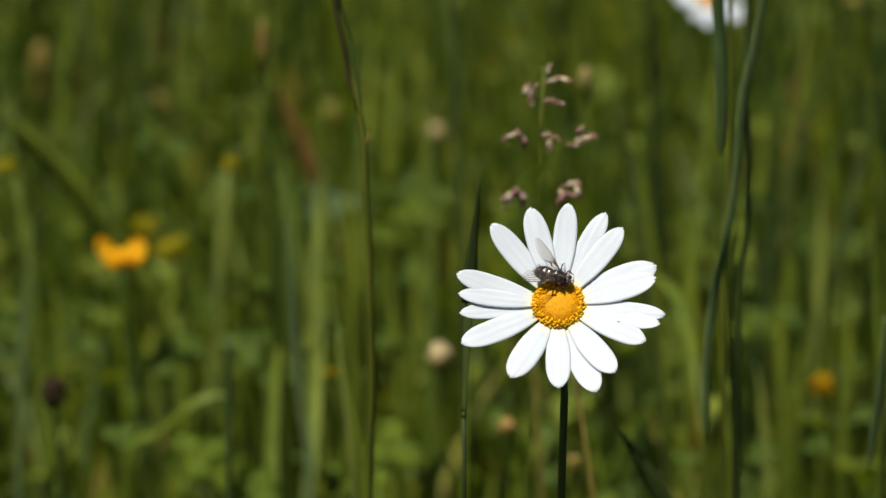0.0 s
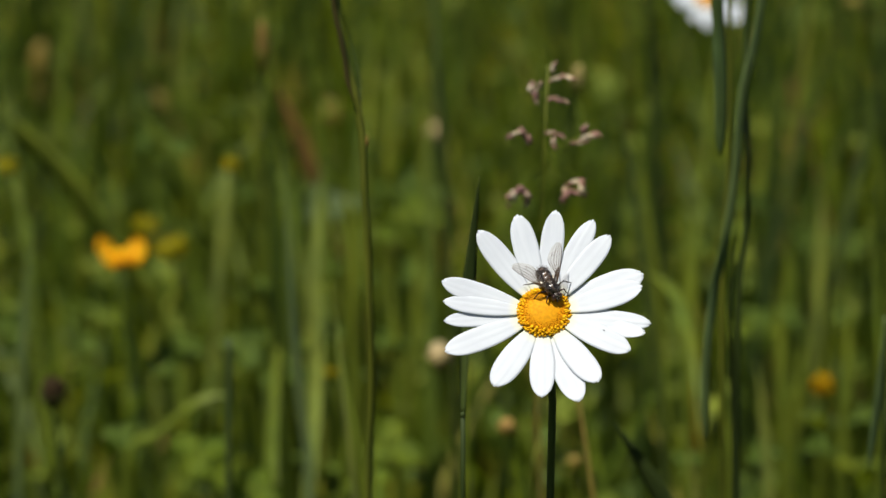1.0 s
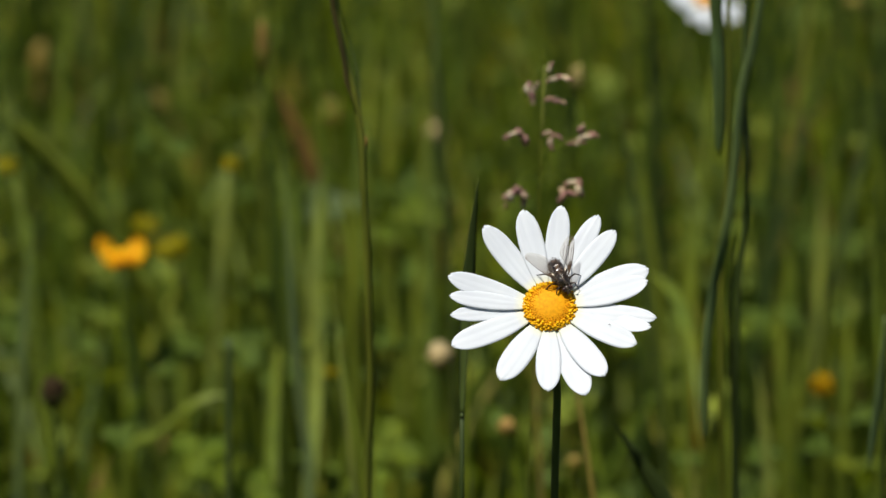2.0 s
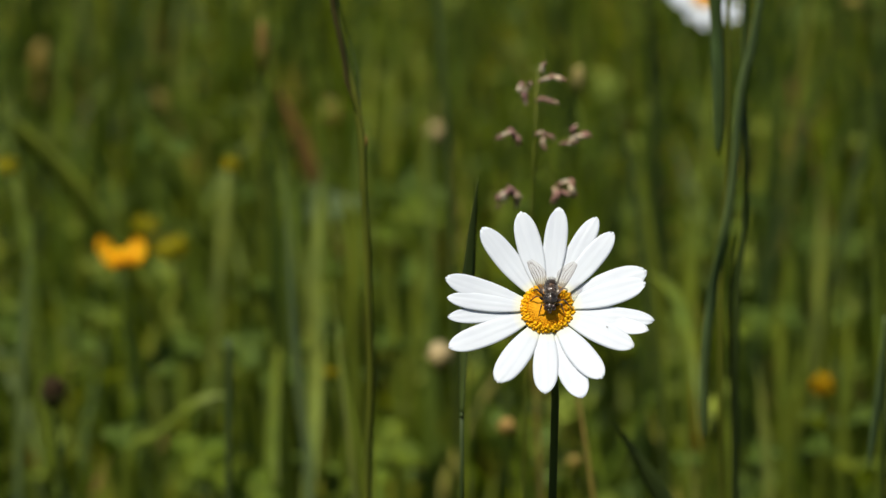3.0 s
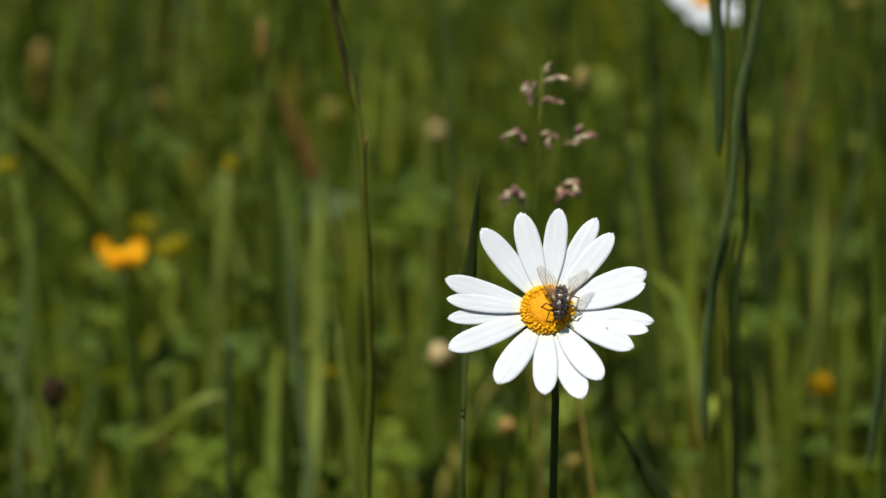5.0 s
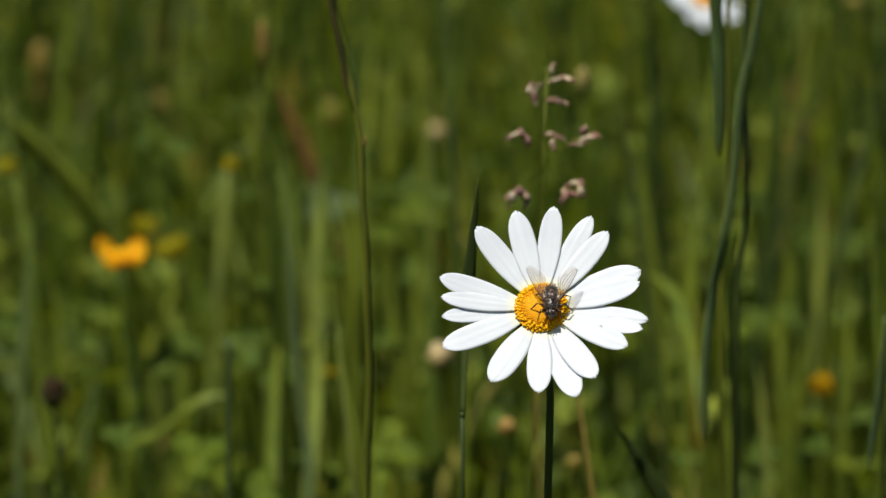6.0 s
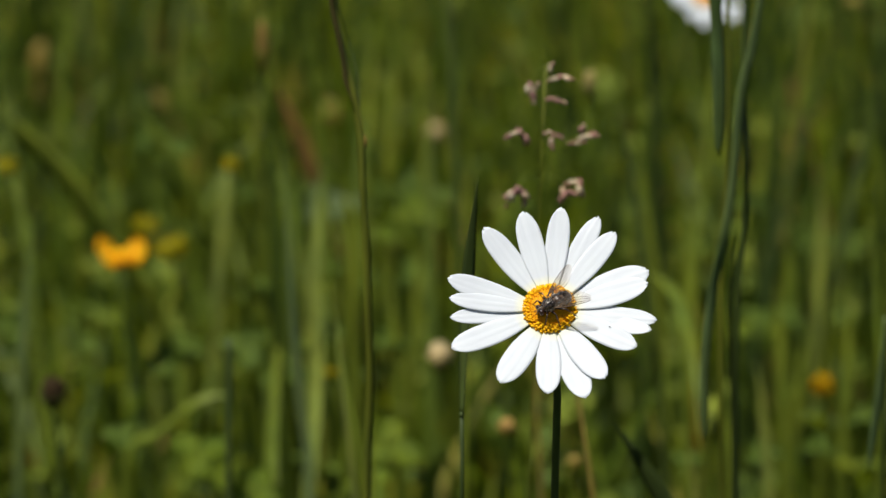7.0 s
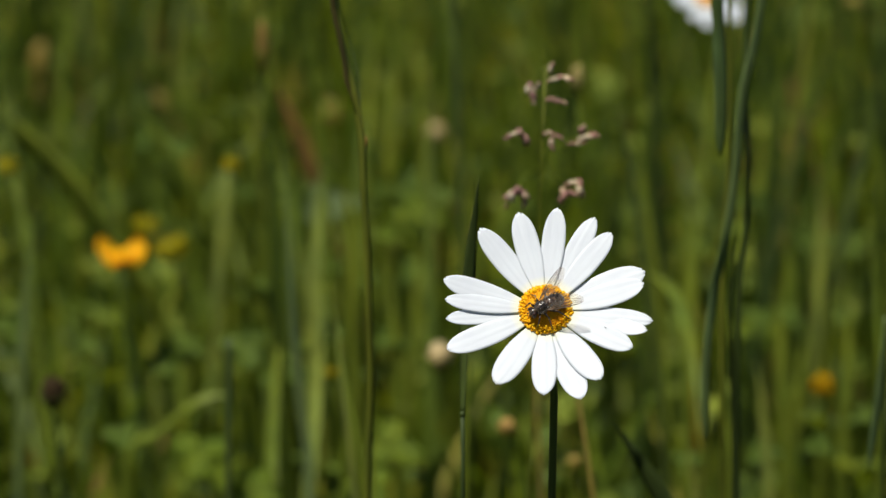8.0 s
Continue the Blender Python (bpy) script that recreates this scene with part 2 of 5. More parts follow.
def leaf_field(name, label, n, xr, yr, zr, size, seed, material, category):
    """Round clover leaflets, three to a leaf, at all tilts."""
    rng, stray = np.random.default_rng(seed), np.random.default_rng(seed + 1)
    co, faces = [], []
    for i in range(n):
        x, y = rng.uniform(*xr), rng.uniform(*yr)
        if abs(x) > 0.6 or y > yr[1] - 0.5:
            x, y = x + stray.normal(0, 0.35), y + abs(stray.normal(0, 0.4))
        z = min(rng.uniform(*zr), float(sight_cap(np.array(y))) * 0.9)
        s = rng.uniform(*size)
        m = Matrix.Translation((x, y, z)) @ Euler((rng.normal(0.25, 0.45), rng.normal(0, 0.45), rng.uniform(0, 6.28))).to_matrix().to_4x4()
        for leaflet in range(3):
            r = m @ Matrix.Rotation(leaflet * 2.094, 4, "Z") @ Matrix.Rotation(rng.normal(-0.25, 0.2), 4, "Y")
            b = len(co)
            co.append(tuple(r @ Vector((0.002, 0, 0))))
            for k in range(9):
                a = math.pi * (k / 8 - 0.5) * 1.25
                co.append(tuple(r @ Vector((s * (0.52 + 0.5 * math.cos(a)), s * 0.44 * math.sin(a), s * 0.12 * abs(math.sin(a))))))
            faces += [(b, b + 1 + k, b + 2 + k) for k in range(8)]
    me = bpy.data.meshes.new(name)
    me.from_pydata(co, [], faces)
    me.materials.append(material)
    ob = new(name, me)
    tagged(ob, label, category, kind="stuff")
    return ob


grass_field("short_grass", "short dense green grass low on the ground", 26000, (-1.0, 1.0), (0.2, 4.6), (0.05, 0.15), (0.002, 0.0045), 0.9, 11, GRASS)
grass_field("meadow_grass", "knee-high green meadow grass with bending blades", 7500, (-1.0, 1.0), (1.38, 4.8), (0.12, 0.32), (0.003, 0.0065), 0.6, 12, GRASS)
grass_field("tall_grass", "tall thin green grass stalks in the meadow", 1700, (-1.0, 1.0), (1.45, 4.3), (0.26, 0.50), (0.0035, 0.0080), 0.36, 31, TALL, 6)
grass_field("outer_grass", "green meadow grass all around the flowers", 130000, (-3.2, 3.2), (-1.6, 7.6), (0.08, 0.24), (0.004, 0.008), 0.7, 14, GRASS, 3, ring=3.4)
leaf_field("clover", "low green clover leaves among the grass", 2700, (-0.9, 0.9), (1.1, 2.9), (0.03, 0.17), (0.009, 0.018), 15, CLOVER, "clover")


# ---- the daisy ----
HEAD = Vector((0.02743, 0.72447, 0.42551))
FOOT = Vector((0.02843, 0.73647, 0.0))
FACE = Matrix.Translation(HEAD - FOOT) @ Matrix.Rotation(radians(49), 4, "X")   # z out of the flower's face


def petal_mesh(length, width, seed, r0=0.0045):
    """One ray floret along x: ribbed, hollowed, with a toothed tip and thickness."""
    bm = bmesh.new()
    nu, nv = 22, 10
    rnd = random.Random(seed)
    droop, side, twist, curl = rnd.uniform(-0.2, 0.9), rnd.uniform(-0.04, 0.04), rnd.uniform(-0.06, 0.06), rnd.uniform(-0.0002, 0.0001)
    notch = [rnd.uniform(0.2, 1.0), rnd.uniform(0.2, 1.0)]
    top, low = [], []
    for i in range(nu + 1):
        u = i / nu
        rt, rl = [], []
        for j in range(nv + 1):
            v = 2 * j / nv - 1
            half = width / 2 * (0.33 + 0.67 * math.sin(min(1, u / 0.58) * math.pi / 2)) * math.sqrt(max(0.06, 1 - 0.84 * max(0, (u - 0.60) / 0.40) ** 2.6))
            end = length - 0.0009 * v * v - 0.0006 * (notch[0] * math.exp(-((v - 0.36) / 0.12) ** 2) + notch[1] * math.exp(-((v + 0.36) / 0.12) ** 2))
            x = r0 + (end - r0) * u
            y = half * v + side * length * u * u * 0.6
            z = 0.000034 * math.cos(v * math.pi * 3) * min(1, u * 3) + curl * v * v * (1 - 0.5 * u) - droop * 0.0016 * u ** 3 - 0.0011 * u * (1 - u) + twist * half * v * u
            rt.append(bm.verts.new((x, y, z)))
            rl.append(bm.verts.new((x, y, z - 0.00009)))
        top.append(rt)
        low.append(rl)
    for i in range(nu):
        for j in range(nv):
            bm.faces.new((top[i][j], top[i + 1][j], top[i + 1][j + 1], top[i][j + 1]))
            bm.faces.new((low[i][j], low[i][j + 1], low[i + 1][j + 1], low[i + 1][j]))
    for i in range(nu):
        bm.faces.new((top[i][0], low[i][0], low[i + 1][0], top[i + 1][0]))
        bm.faces.new((top[i][nv], top[i + 1][nv], low[i + 1][nv], low[i][nv]))
    for j in range(nv):
        bm.faces.new((top[nu][j], low[nu][j], low[nu][j + 1], top[nu][j + 1]))
    return bm


def disc_mesh(radius, height, count, rim):
    """The yellow disc: a low dome of packed florets, tight buds at the centre, open bells towards the rim."""
    bm = bmesh.new()
    if not rim:
        blob(bm, Matrix.Translation((0, 0, 0.0001)), radius * 0.97, radius * 0.97, height * 0.97, 24, 12)
    rnd = random.Random(5)
    for i in range(count):
        f = (i + 0.5) / count
        open_floret = f > 0.60
        if open_floret != rim:
            continue
        r = radius * math.sqrt(f) * (1 + rnd.uniform(-0.02, 0.02))
        a = i * 2.399963 + rnd.uniform(-0.06, 0.06)
        z = height * math.sqrt(max(0.0, 1 - (r / radius * 0.97) ** 2)) * (0.90 + 0.10 * min(1, f / 0.5))
        nrm = Vector((r * math.cos(a) / radius ** 2, r * math.sin(a) / radius ** 2, z / height ** 2 * 0.6 + 20)).normalized()
        lean = Vector((rnd.uniform(-0.15, 0.15), rnd.uniform(-0.15, 0.15), 0))
        m = aim((r * math.cos(a), r * math.sin(a), z), nrm + lean) @ Matrix.Rotation(rnd.uniform(0, 3), 4, "Z")
        if open_floret:
            s = radius * 0.054 * rnd.uniform(0.8, 1.2)
            blob(bm, m, s, s, s * rnd.uniform(0.9, 1.5), 8, 6)
        else:
            s = radius * (0.024 + 0.012 * f) * rnd.uniform(0.85, 1.15)
            blob(bm, m, s, s, s * 0.8, 6, 4)
    return bm


def build_daisy(petals, disc_r=0.0064, seed=1):
    daisy = tagged(new("oxeye_daisy"), "white oxeye daisy with yellow disc on a green stem", "daisy")
    daisy.location = FOOT
    up = HEAD - FOOT
    back = FACE.to_3x3() @ Vector((0, 0, -1))
    bm = bmesh.new()
    a = up + back * 0.004
    pts = [a, a + back * 0.0045 + Vector((0.0006, 0, -0.0006)), a + back * 0.008 + Vector((0.0014, -0.0005, -0.006)), a + back * 0.0100 + Vector((0.0021, 0.0, -0.016))]
    low = pts[-1]
    pts += arc3(low, (low.x - 0.0016, low.y + 0.002, 0.30), (0, 0, -0.01), 16)[1:]
    sweep(bm, pts, [0.0013] + [0.0009 + 0.0004 * i / len(pts) for i in range(len(pts) - 1)], [0.0013] + [0.0009 + 0.0004 * i / len(pts) for i in range(len(pts) - 1)], 10)
    part("stem", bm, DARK_GREEN, daisy, "dark green ridged stem")
    bm = bmesh.new()
    prof = [(0.0012, -0.0050), (0.0045, -0.0042), (0.0066, -0.0025), (0.0072, -0.0008), (0.0060, -0.0004)]
    rows = [[bm.verts.new((r * math.cos(t), r * math.sin(t), z)) for t in [2 * math.pi * k / 28 for k in range(28)]] for r, z in prof]
    for p, q in zip(rows, rows[1:]):
        for k in range(28):
            bm.faces.new((p[k], p[(k + 1) % 28], q[(k + 1) % 28], q[k]))
    calyx = part("calyx", bm, DARK_GREEN, daisy, "dark-edged green bracts behind the petals")
    calyx.matrix_local = FACE
    for rim, name, material, words in ((False, "disc", FLORET_BUD, "amber centre of unopened florets"), (True, "floret_ring", FLORET, "golden ring of open florets")):
        disc = part(name, disc_mesh(disc_r, 0.0030, 520, rim), material, daisy, words)
        disc.matrix_local = FACE
        tagged(disc, kind="stuff")
    for i, (deg, length, width, layer) in enumerate(petals):
        p = part("petal", petal_mesh(length / 1000, width / 1000, seed * 50 + i), PETAL, daisy)
        p.matrix_local = FACE @ Matrix.Rotation(radians(deg), 4, "Z") @ Matrix.Rotation(radians(-8), 4, "Y") @ Matrix.Translation((0, 0, layer * 0.0003))
    bm = bmesh.new()
    blob(bm, pose(0.0141, -0.0053, 0.0023, 0, 0, -20), 0.0003, 0.00010, 0.00008, 6, 4)
    part("speck", bm, BROWN, daisy, "tiny dark speck on a petal").matrix_local = FACE
    return daisy


PETALS = [(105.5, 25.7, 6.1, 1), (83.9, 26.1, 5.6, 0), (65.2, 26.7, 5.2, -1), (49.9, 25.1, 5.6, 1), (23.4, 25.5, 6.9, -1), (12.2, 24.2, 6.2, 1),
          (352.0, 25.6, 4.8, 0), (344.5, 25.0, 4.4, -1), (333.0, 23.2, 5.9, 1), (302.6, 23.4, 6.3, 1), (288.9, 25.6, 6.6, -1), (268.8, 23.0, 6.0, 0),
          (240.4, 23.0, 6.6, 0), (206.8, 26.0, 6.2, 0), (187.2, 23.9, 4.3, -1), (176.7, 24.1, 4.6, 1), (164.9, 25.4, 5.6, 0), (127.4, 25.8, 6.0, 0)]
daisy = build_daisy(PETALS)


# ---- the fly ----
def shell(name, dark, pale, stripe):
    """Bristly insect shell: dusted grey over brown-black, glossy where the dust is worn; stripe: stripes a metre across the body."""
    def build(nt, bsdf, out):
        n = noise_tex(nt, 1700.0, 4.0)
        n2 = noise_tex(nt, 3200.0, 3.0)
        tc = nt.nodes.new("ShaderNodeTexCoord")
        sep = nt.nodes.new("ShaderNodeSeparateXYZ")
        nt.links.new(tc.outputs["Object"], sep.inputs[0])
        wave = nt.nodes.new("ShaderNodeMath")
        wave.operation = "MULTIPLY"
        wave.inputs[1].default_value = stripe
        nt.links.new(sep.outputs[1], wave.inputs[0])
        cosine = nt.nodes.new("ShaderNodeMath")
        cosine.operation = "COSINE"
        nt.links.new(wave.outputs[0], cosine.inputs[0])
        bands = ramp(nt, [(0.25, (0.35, 0.35, 0.35)), (0.8, (1.2, 1.2, 1.2))], cosine.outputs[0])
        col = ramp(nt, [(0.34, dark), (0.56, tuple((a + b) * 0.3 for a, b in zip(dark, pale))), (0.76, pale)], n)
        nt.links.new(mixc(nt, col, bands, 1.0, "MULTIPLY"), bsdf.inputs["Base Color"])
        nt.links.new(ramp(nt, [(0.35, (0.16, 0.16, 0.16)), (0.65, (0.34, 0.34, 0.34))], n2), bsdf.inputs["Roughness"])
        bsdf.inputs["Specular IOR Level"].default_value = 0.7
        bump(nt, bsdf, n2, 0.35, 0.0003)
    return make_material(name, build)


FLY = shell("grey_black_fly_shell", (0.010, 0.007, 0.005), (0.25, 0.170, 0.112), 4200.0)
FLY_TAIL = shell("brown_black_fly_abdomen", (0.008, 0.0055, 0.004), (0.17, 0.105, 0.066), 1700.0)


def dark_part(name, lo, hi, rough):
    def build(nt, bsdf, out):
        col = ramp(nt, [(0.3, lo), (0.7, hi)], noise_tex(nt, 1500.0, 2.0))
        nt.links.new(col, bsdf.inputs["Base Color"])
        bsdf.inputs["Roughness"].default_value = rough
    return make_material(name, build)


FLY_EYE = dark_part("dark_red_fly_eye", (0.012, 0.005, 0.004), (0.034, 0.012, 0.008), 0.28)
FLY_LEG = dark_part("black_fly_leg", (0.012, 0.008, 0.006), (0.045, 0.022, 0.012), 0.4)
BRISTLE = dark_part("brown_bristle", (0.014, 0.009, 0.006), (0.06, 0.034, 0.018), 0.4)
VEIN = dark_part("brown_wing_vein", (0.030, 0.018, 0.010), (0.10, 0.055, 0.025), 0.45)
CALYPTER = dark_part("cream_wing_scale", (0.50, 0.44, 0.34), (0.66, 0.60, 0.50), 0.4)


def wing_build(nt, bsdf, out):
    tp = nt.nodes.new("ShaderNodeBsdfTransparent")
    tp.inputs["Color"].default_value = (0.955, 0.94, 0.92, 1)
    bsdf.inputs["Base Color"].default_value = (0.42, 0.36, 0.30, 1)
    bsdf.inputs["Roughness"].default_value = 0.2
    bsdf.inputs["Specular IOR Level"].default_value = 0.7
    mx = nt.nodes.new("ShaderNodeMixShader")
    f = noise_tex(nt, 500.0, 2.0)
    mr = nt.nodes.new("ShaderNodeMapRange")
    mr.inputs["To Min"].default_value, mr.inputs["To Max"].default_value = 0.02, 0.09
    nt.links.new(f, mr.inputs["Value"])
    nt.links.new(mr.outputs[0], mx.inputs[0])
    nt.links.new(tp.outputs[0], mx.inputs[1])
    nt.links.new(bsdf.outputs[0], mx.inputs[2])
    nt.links.new(mx.outputs[0], out.inputs["Surface"])


WING = make_material("clear_smoky_wing", wing_build)


def wing_outline(u):
    """Half-widths before and behind the wing's axis at u of its length."""
    front = 0.0006 * math.sin(math.pi * min(1, u * 0.93 + 0.05)) ** 0.5
    rear = 0.0022 * math.sin(math.pi * min(1, u * 0.90 + 0.05)) ** 0.6 * (0.35 + 0.65 * min(1, u * 1.8))
    return front, rear


def bristles(bm, rnd, count, centre, size, around, back, length, thick):
    """Fine curved hairs over the upper side of an egg, all combed towards the tail."""
    for i in range(count):
        a, b = rnd.uniform(*around), rnd.uniform(0.05, 1.45)
        d = Vector((math.cos(a) * math.sin(b), math.sin(a) * math.sin(b), math.cos(b)))
        p = Vector(centre) + Vector((d.x * size[0], d.y * size[1], d.z * size[2]))
        k = length * rnd.uniform(0.5, 1.25)
        mid = p + (d + Vector((-back * 0.5, 0, 0))).normalized() * k * 0.5
        tip = mid + (d * 0.6 + Vector((-back, 0, 0))).normalized() * k * 0.5
        sweep(bm, [p, mid, tip], [thick, thick * 0.8, thick * 0.25], [thick, thick * 0.8, thick * 0.25], 4)


def build_fly():
    """Head towards +x, up +z, feet at z = 0."""
    fly = tagged(new("fly"), "small grey-black bristly fly with clear wings on the daisy", "fly")
    rnd = random.Random(3)
    bm = bmesh.new()
    blob(bm, pose(0.0007, 0, 0.00235, 0, 6, 0), 0.00185, 0.00142, 0.00140, 24, 16, 0.06, 1)
    for v in bm.verts:      # a groove across the back and flattened flanks
        v.co.z -= 0.00012 * math.exp(-((v.co.x - 0.0006) / 0.00018) ** 2)
    part("thorax", bm, FLY, fly, "grey striped bristly thorax")
    bm = bmesh.new()
    bristles(bm, rnd, 170, (0.0007, 0, 0.00235), (0.0018, 0.0014, 0.00136), (0, 6.28), 0.8, 0.00075, 0.000034)
    tagged(part("bristles", bm, BRISTLE, fly, "dark brown bristles on the back"), kind="stuff")
    bm = bmesh.new()
    blob(bm, pose(-0.00125, 0, 0.0029, 0, -12, 0), 0.00062, 0.00080, 0.00042, 12, 8, 0.05, 2)
    bristles(bm, rnd, 10, (-0.00125, 0, 0.0029), (0.0006, 0.00078, 0.0004), (2.0, 4.3), 1.2, 0.0009, 0.00004)
    part("scutellum", bm, FLY, fly)
    # four overlapping rings that taper to the tail
    bm = bmesh.new()
    prof = [(-0.0003, 0.85), (-0.0011, 1.02), (-0.0017, 1.10), (-0.00172, 1.04), (-0.0024, 1.12), (-0.0028, 1.08), (-0.00282, 1.01),
            (-0.0034, 0.96), (-0.0037, 0.86), (-0.00372, 0.78), (-0.0041, 0.58), (-0.0044, 0.22)]
    rings = []
    for x, k in prof:
        zc = 0.0022 + (x + 0.0022) * 0.10
        rings.append([bm.verts.new((x, 0.00138 * k * math.cos(t), zc + 0.00122 * k * math.sin(t))) for t in [2 * math.pi * q / 22 for q in range(22)]])
    for a, b in zip(rings, rings[1:]):
        for q in range(22):
            bm.faces.new((a[q], a[(q + 1) % 22], b[(q + 1) % 22], b[q]))
    bm.faces.new(rings[-1])
    bm.faces.new(rings[0][::-1])
    bmesh.ops.recalc_face_normals(bm, faces=bm.faces[:])
    part("abdomen", bm, FLY_TAIL, fly, "dark segmented abdomen")
    bm = bmesh.new()
    bristles(bm, rnd, 130, (-0.0024, 0, 0.0022), (0.0020, 0.00148, 0.0013), (1.2, 5.1), 1.1, 0.00060, 0.00003)
    tagged(part("bristles", bm, BRISTLE, fly, "short dark hairs on the abdomen"), kind="stuff")
    bm = bmesh.new()
    blob(bm, pose(0.0027, 0, 0.0020), 0.00074, 0.00104, 0.00094, 14, 10, 0.04, 7)
    blob(bm, pose(0.0033, 0, 0.0012, 0, 20, 0), 0.00028, 0.00028, 0.00070, 8, 6)
    bristles(bm, rnd, 26, (0.0027, 0, 0.0020), (0.0007, 0.0006, 0.00095), (0, 6.28), -0.5, 0.0004, 0.000026)
    head = part("head", bm, FLY, fly, "dark head with mouthparts")
    for s in (-1, 1):
        bm = bmesh.new()
        blob(bm, pose(0.00282, s * 0.00072, 0.00213, s * 12, 0, s * 18), 0.00062, 0.00048, 0.00080, 12, 9)
        part("eye", bm, FLY_EYE, head, "dark red compound eye")
        bm = bmesh.new()
        sweep(bm, [(0.0034, s * 0.0002, 0.0021), (0.0039, s * 0.00032, 0.0020), (0.0040, s * 0.0004, 0.0017)], [0.00010, 0.00010, 0.00003], [0.00010, 0.00010, 0.00003], 5)
        part("antenna", bm, FLY_LEG, head)
    wings, legs = [], []
    for s in (-1, 1):
        bm = bmesh.new()
        blob(bm, pose(-0.0011, s * 0.00125, 0.0027, s * 20, -15, s * -25), 0.00055, 0.00036, 0.00010, 10, 6, 0.1, s)
        part("calypter", bm, CALYPTER, fly, "small cream scale at the wing's root")
        bm = bmesh.new()
        L, nu = 0.0080, 18
        up_rows, lo_rows = [], []
        for i in range(nu + 1):
            u = i / nu
            f, r = wing_outline(u)
            ru, rl = [], []
            for j in range(7):
                y = -f + (f + r) * j / 6
                z = 0.00022 * math.sin(u * 3.0) + 0.00007 * math.sin(j * 2.1 + u * 6) + 0.0002 * (j / 6) * u
                ru.append(bm.verts.new((-L * u, s * y, z)))
                rl.append(bm.verts.new((-L * u, s * y, z - 0.00003)))
            up_rows.append(ru)
            lo_rows.append(rl)
        for i in range(nu):
            for j in range(6):
                bm.faces.new((up_rows[i][j], up_rows[i + 1][j], up_rows[i + 1][j + 1], up_rows[i][j + 1]))
                bm.faces.new((lo_rows[i][j], lo_rows[i][j + 1], lo_rows[i + 1][j + 1], lo_rows[i + 1][j]))
        bmesh.ops.recalc_face_normals(bm, faces=bm.faces[:])
        wing = part("wing", bm, WING, fly, "clear wing with dark veins")
        for k, (frac, reach) in enumerate(((0.0, 0.97), (0.16, 0.96), (0.34, 0.97), (0.54, 0.93), (0.76, 0.74), (0.97, 0.55))):
            bm = bmesh.new()
            pts = []
            for i in range(13):
                u = reach * i / 12
                f, r = wing_outline(u)
                j = frac * min(1, u * 2.2)
                pts.append((-L * u, s * (-f + (f + r) * j), 0.00022 * math.sin(u * 3.0) + 0.0002 * j * u + 0.00003))
            wv = [(0.000085 if k == 0 else 0.00005) * (1.5 - i / 14) for i in range(13)]
            sweep(bm, pts, wv, [x * 0.7 for x in wv], 4, face=(0, 0, 1))
            part("vein", bm, VEIN, wing)
        for u0, (j0, j1) in ((0.42, (0.34, 0.54)), (0.66, (0.54, 0.76)), (0.30, (0.16, 0.34))):
            bm = bmesh.new()
            f, r = wing_outline(u0)
            sweep(bm, [(-L * u0, s * (-f + (f + r) * j), 0.00022 * math.sin(u0 * 3) + 0.0002 * j * u0 + 0.00003) for j in (j0, j1)], [0.00004] * 2, [0.00003] * 2, 4, face=(0, 0, 1))
            part("vein", bm, VEIN, wing)
        wing.matrix_local = pose(0.0004, s * -0.00105, 0.00315, 0, 0, 0) @ pose(0, 0, 0, s * 14, 16, s * 36)
        wings.append(wing)
        for x0, fx, fy in ((0.0017, 0.0032, 0.0026), (0.0007, 0.0006, 0.0045), (-0.0004, -0.0036, 0.0040)):
            bm = bmesh.new()
            hip = Vector((x0, s * 0.0009, 0.0014))
            foot = Vector((fx, s * fy, 0.0))
            knee = hip.lerp(foot, 0.42) + Vector((0, s * 0.0003, 0.0017))
            ankle = knee.lerp(foot, 0.72) + Vector((0, 0, -0.0001))
            thick = [0.00020, 0.00024, 0.00017, 0.00013, 0.00010, 0.00008, 0.00007]
            sweep(bm, [hip, hip.lerp(knee, 0.5) + Vector((0, 0, 0.0001)), knee, knee.lerp(ankle, 0.5), ankle, ankle.lerp(foot, 0.6), foot], thick, thick, 6)
            for i in range(14):
                p = hip.lerp(knee, i / 7) if i < 7 else knee.lerp(ankle, (i - 7) / 7)
                sweep(bm, [p, p + Vector((rnd.uniform(-1, 1), rnd.uniform(-1, 1), rnd.uniform(-0.6, 0.8))) * 0.00032], [0.000022, 0.000008], [0.000022, 0.000008], 3)
            legs.append(part("leg", bm, FLY_LEG, fly))
    fly.scale = (1.17, 1.20, 1.20)
    return fly, wings, legs


fly, fly_wings, fly_legs = build_fly()


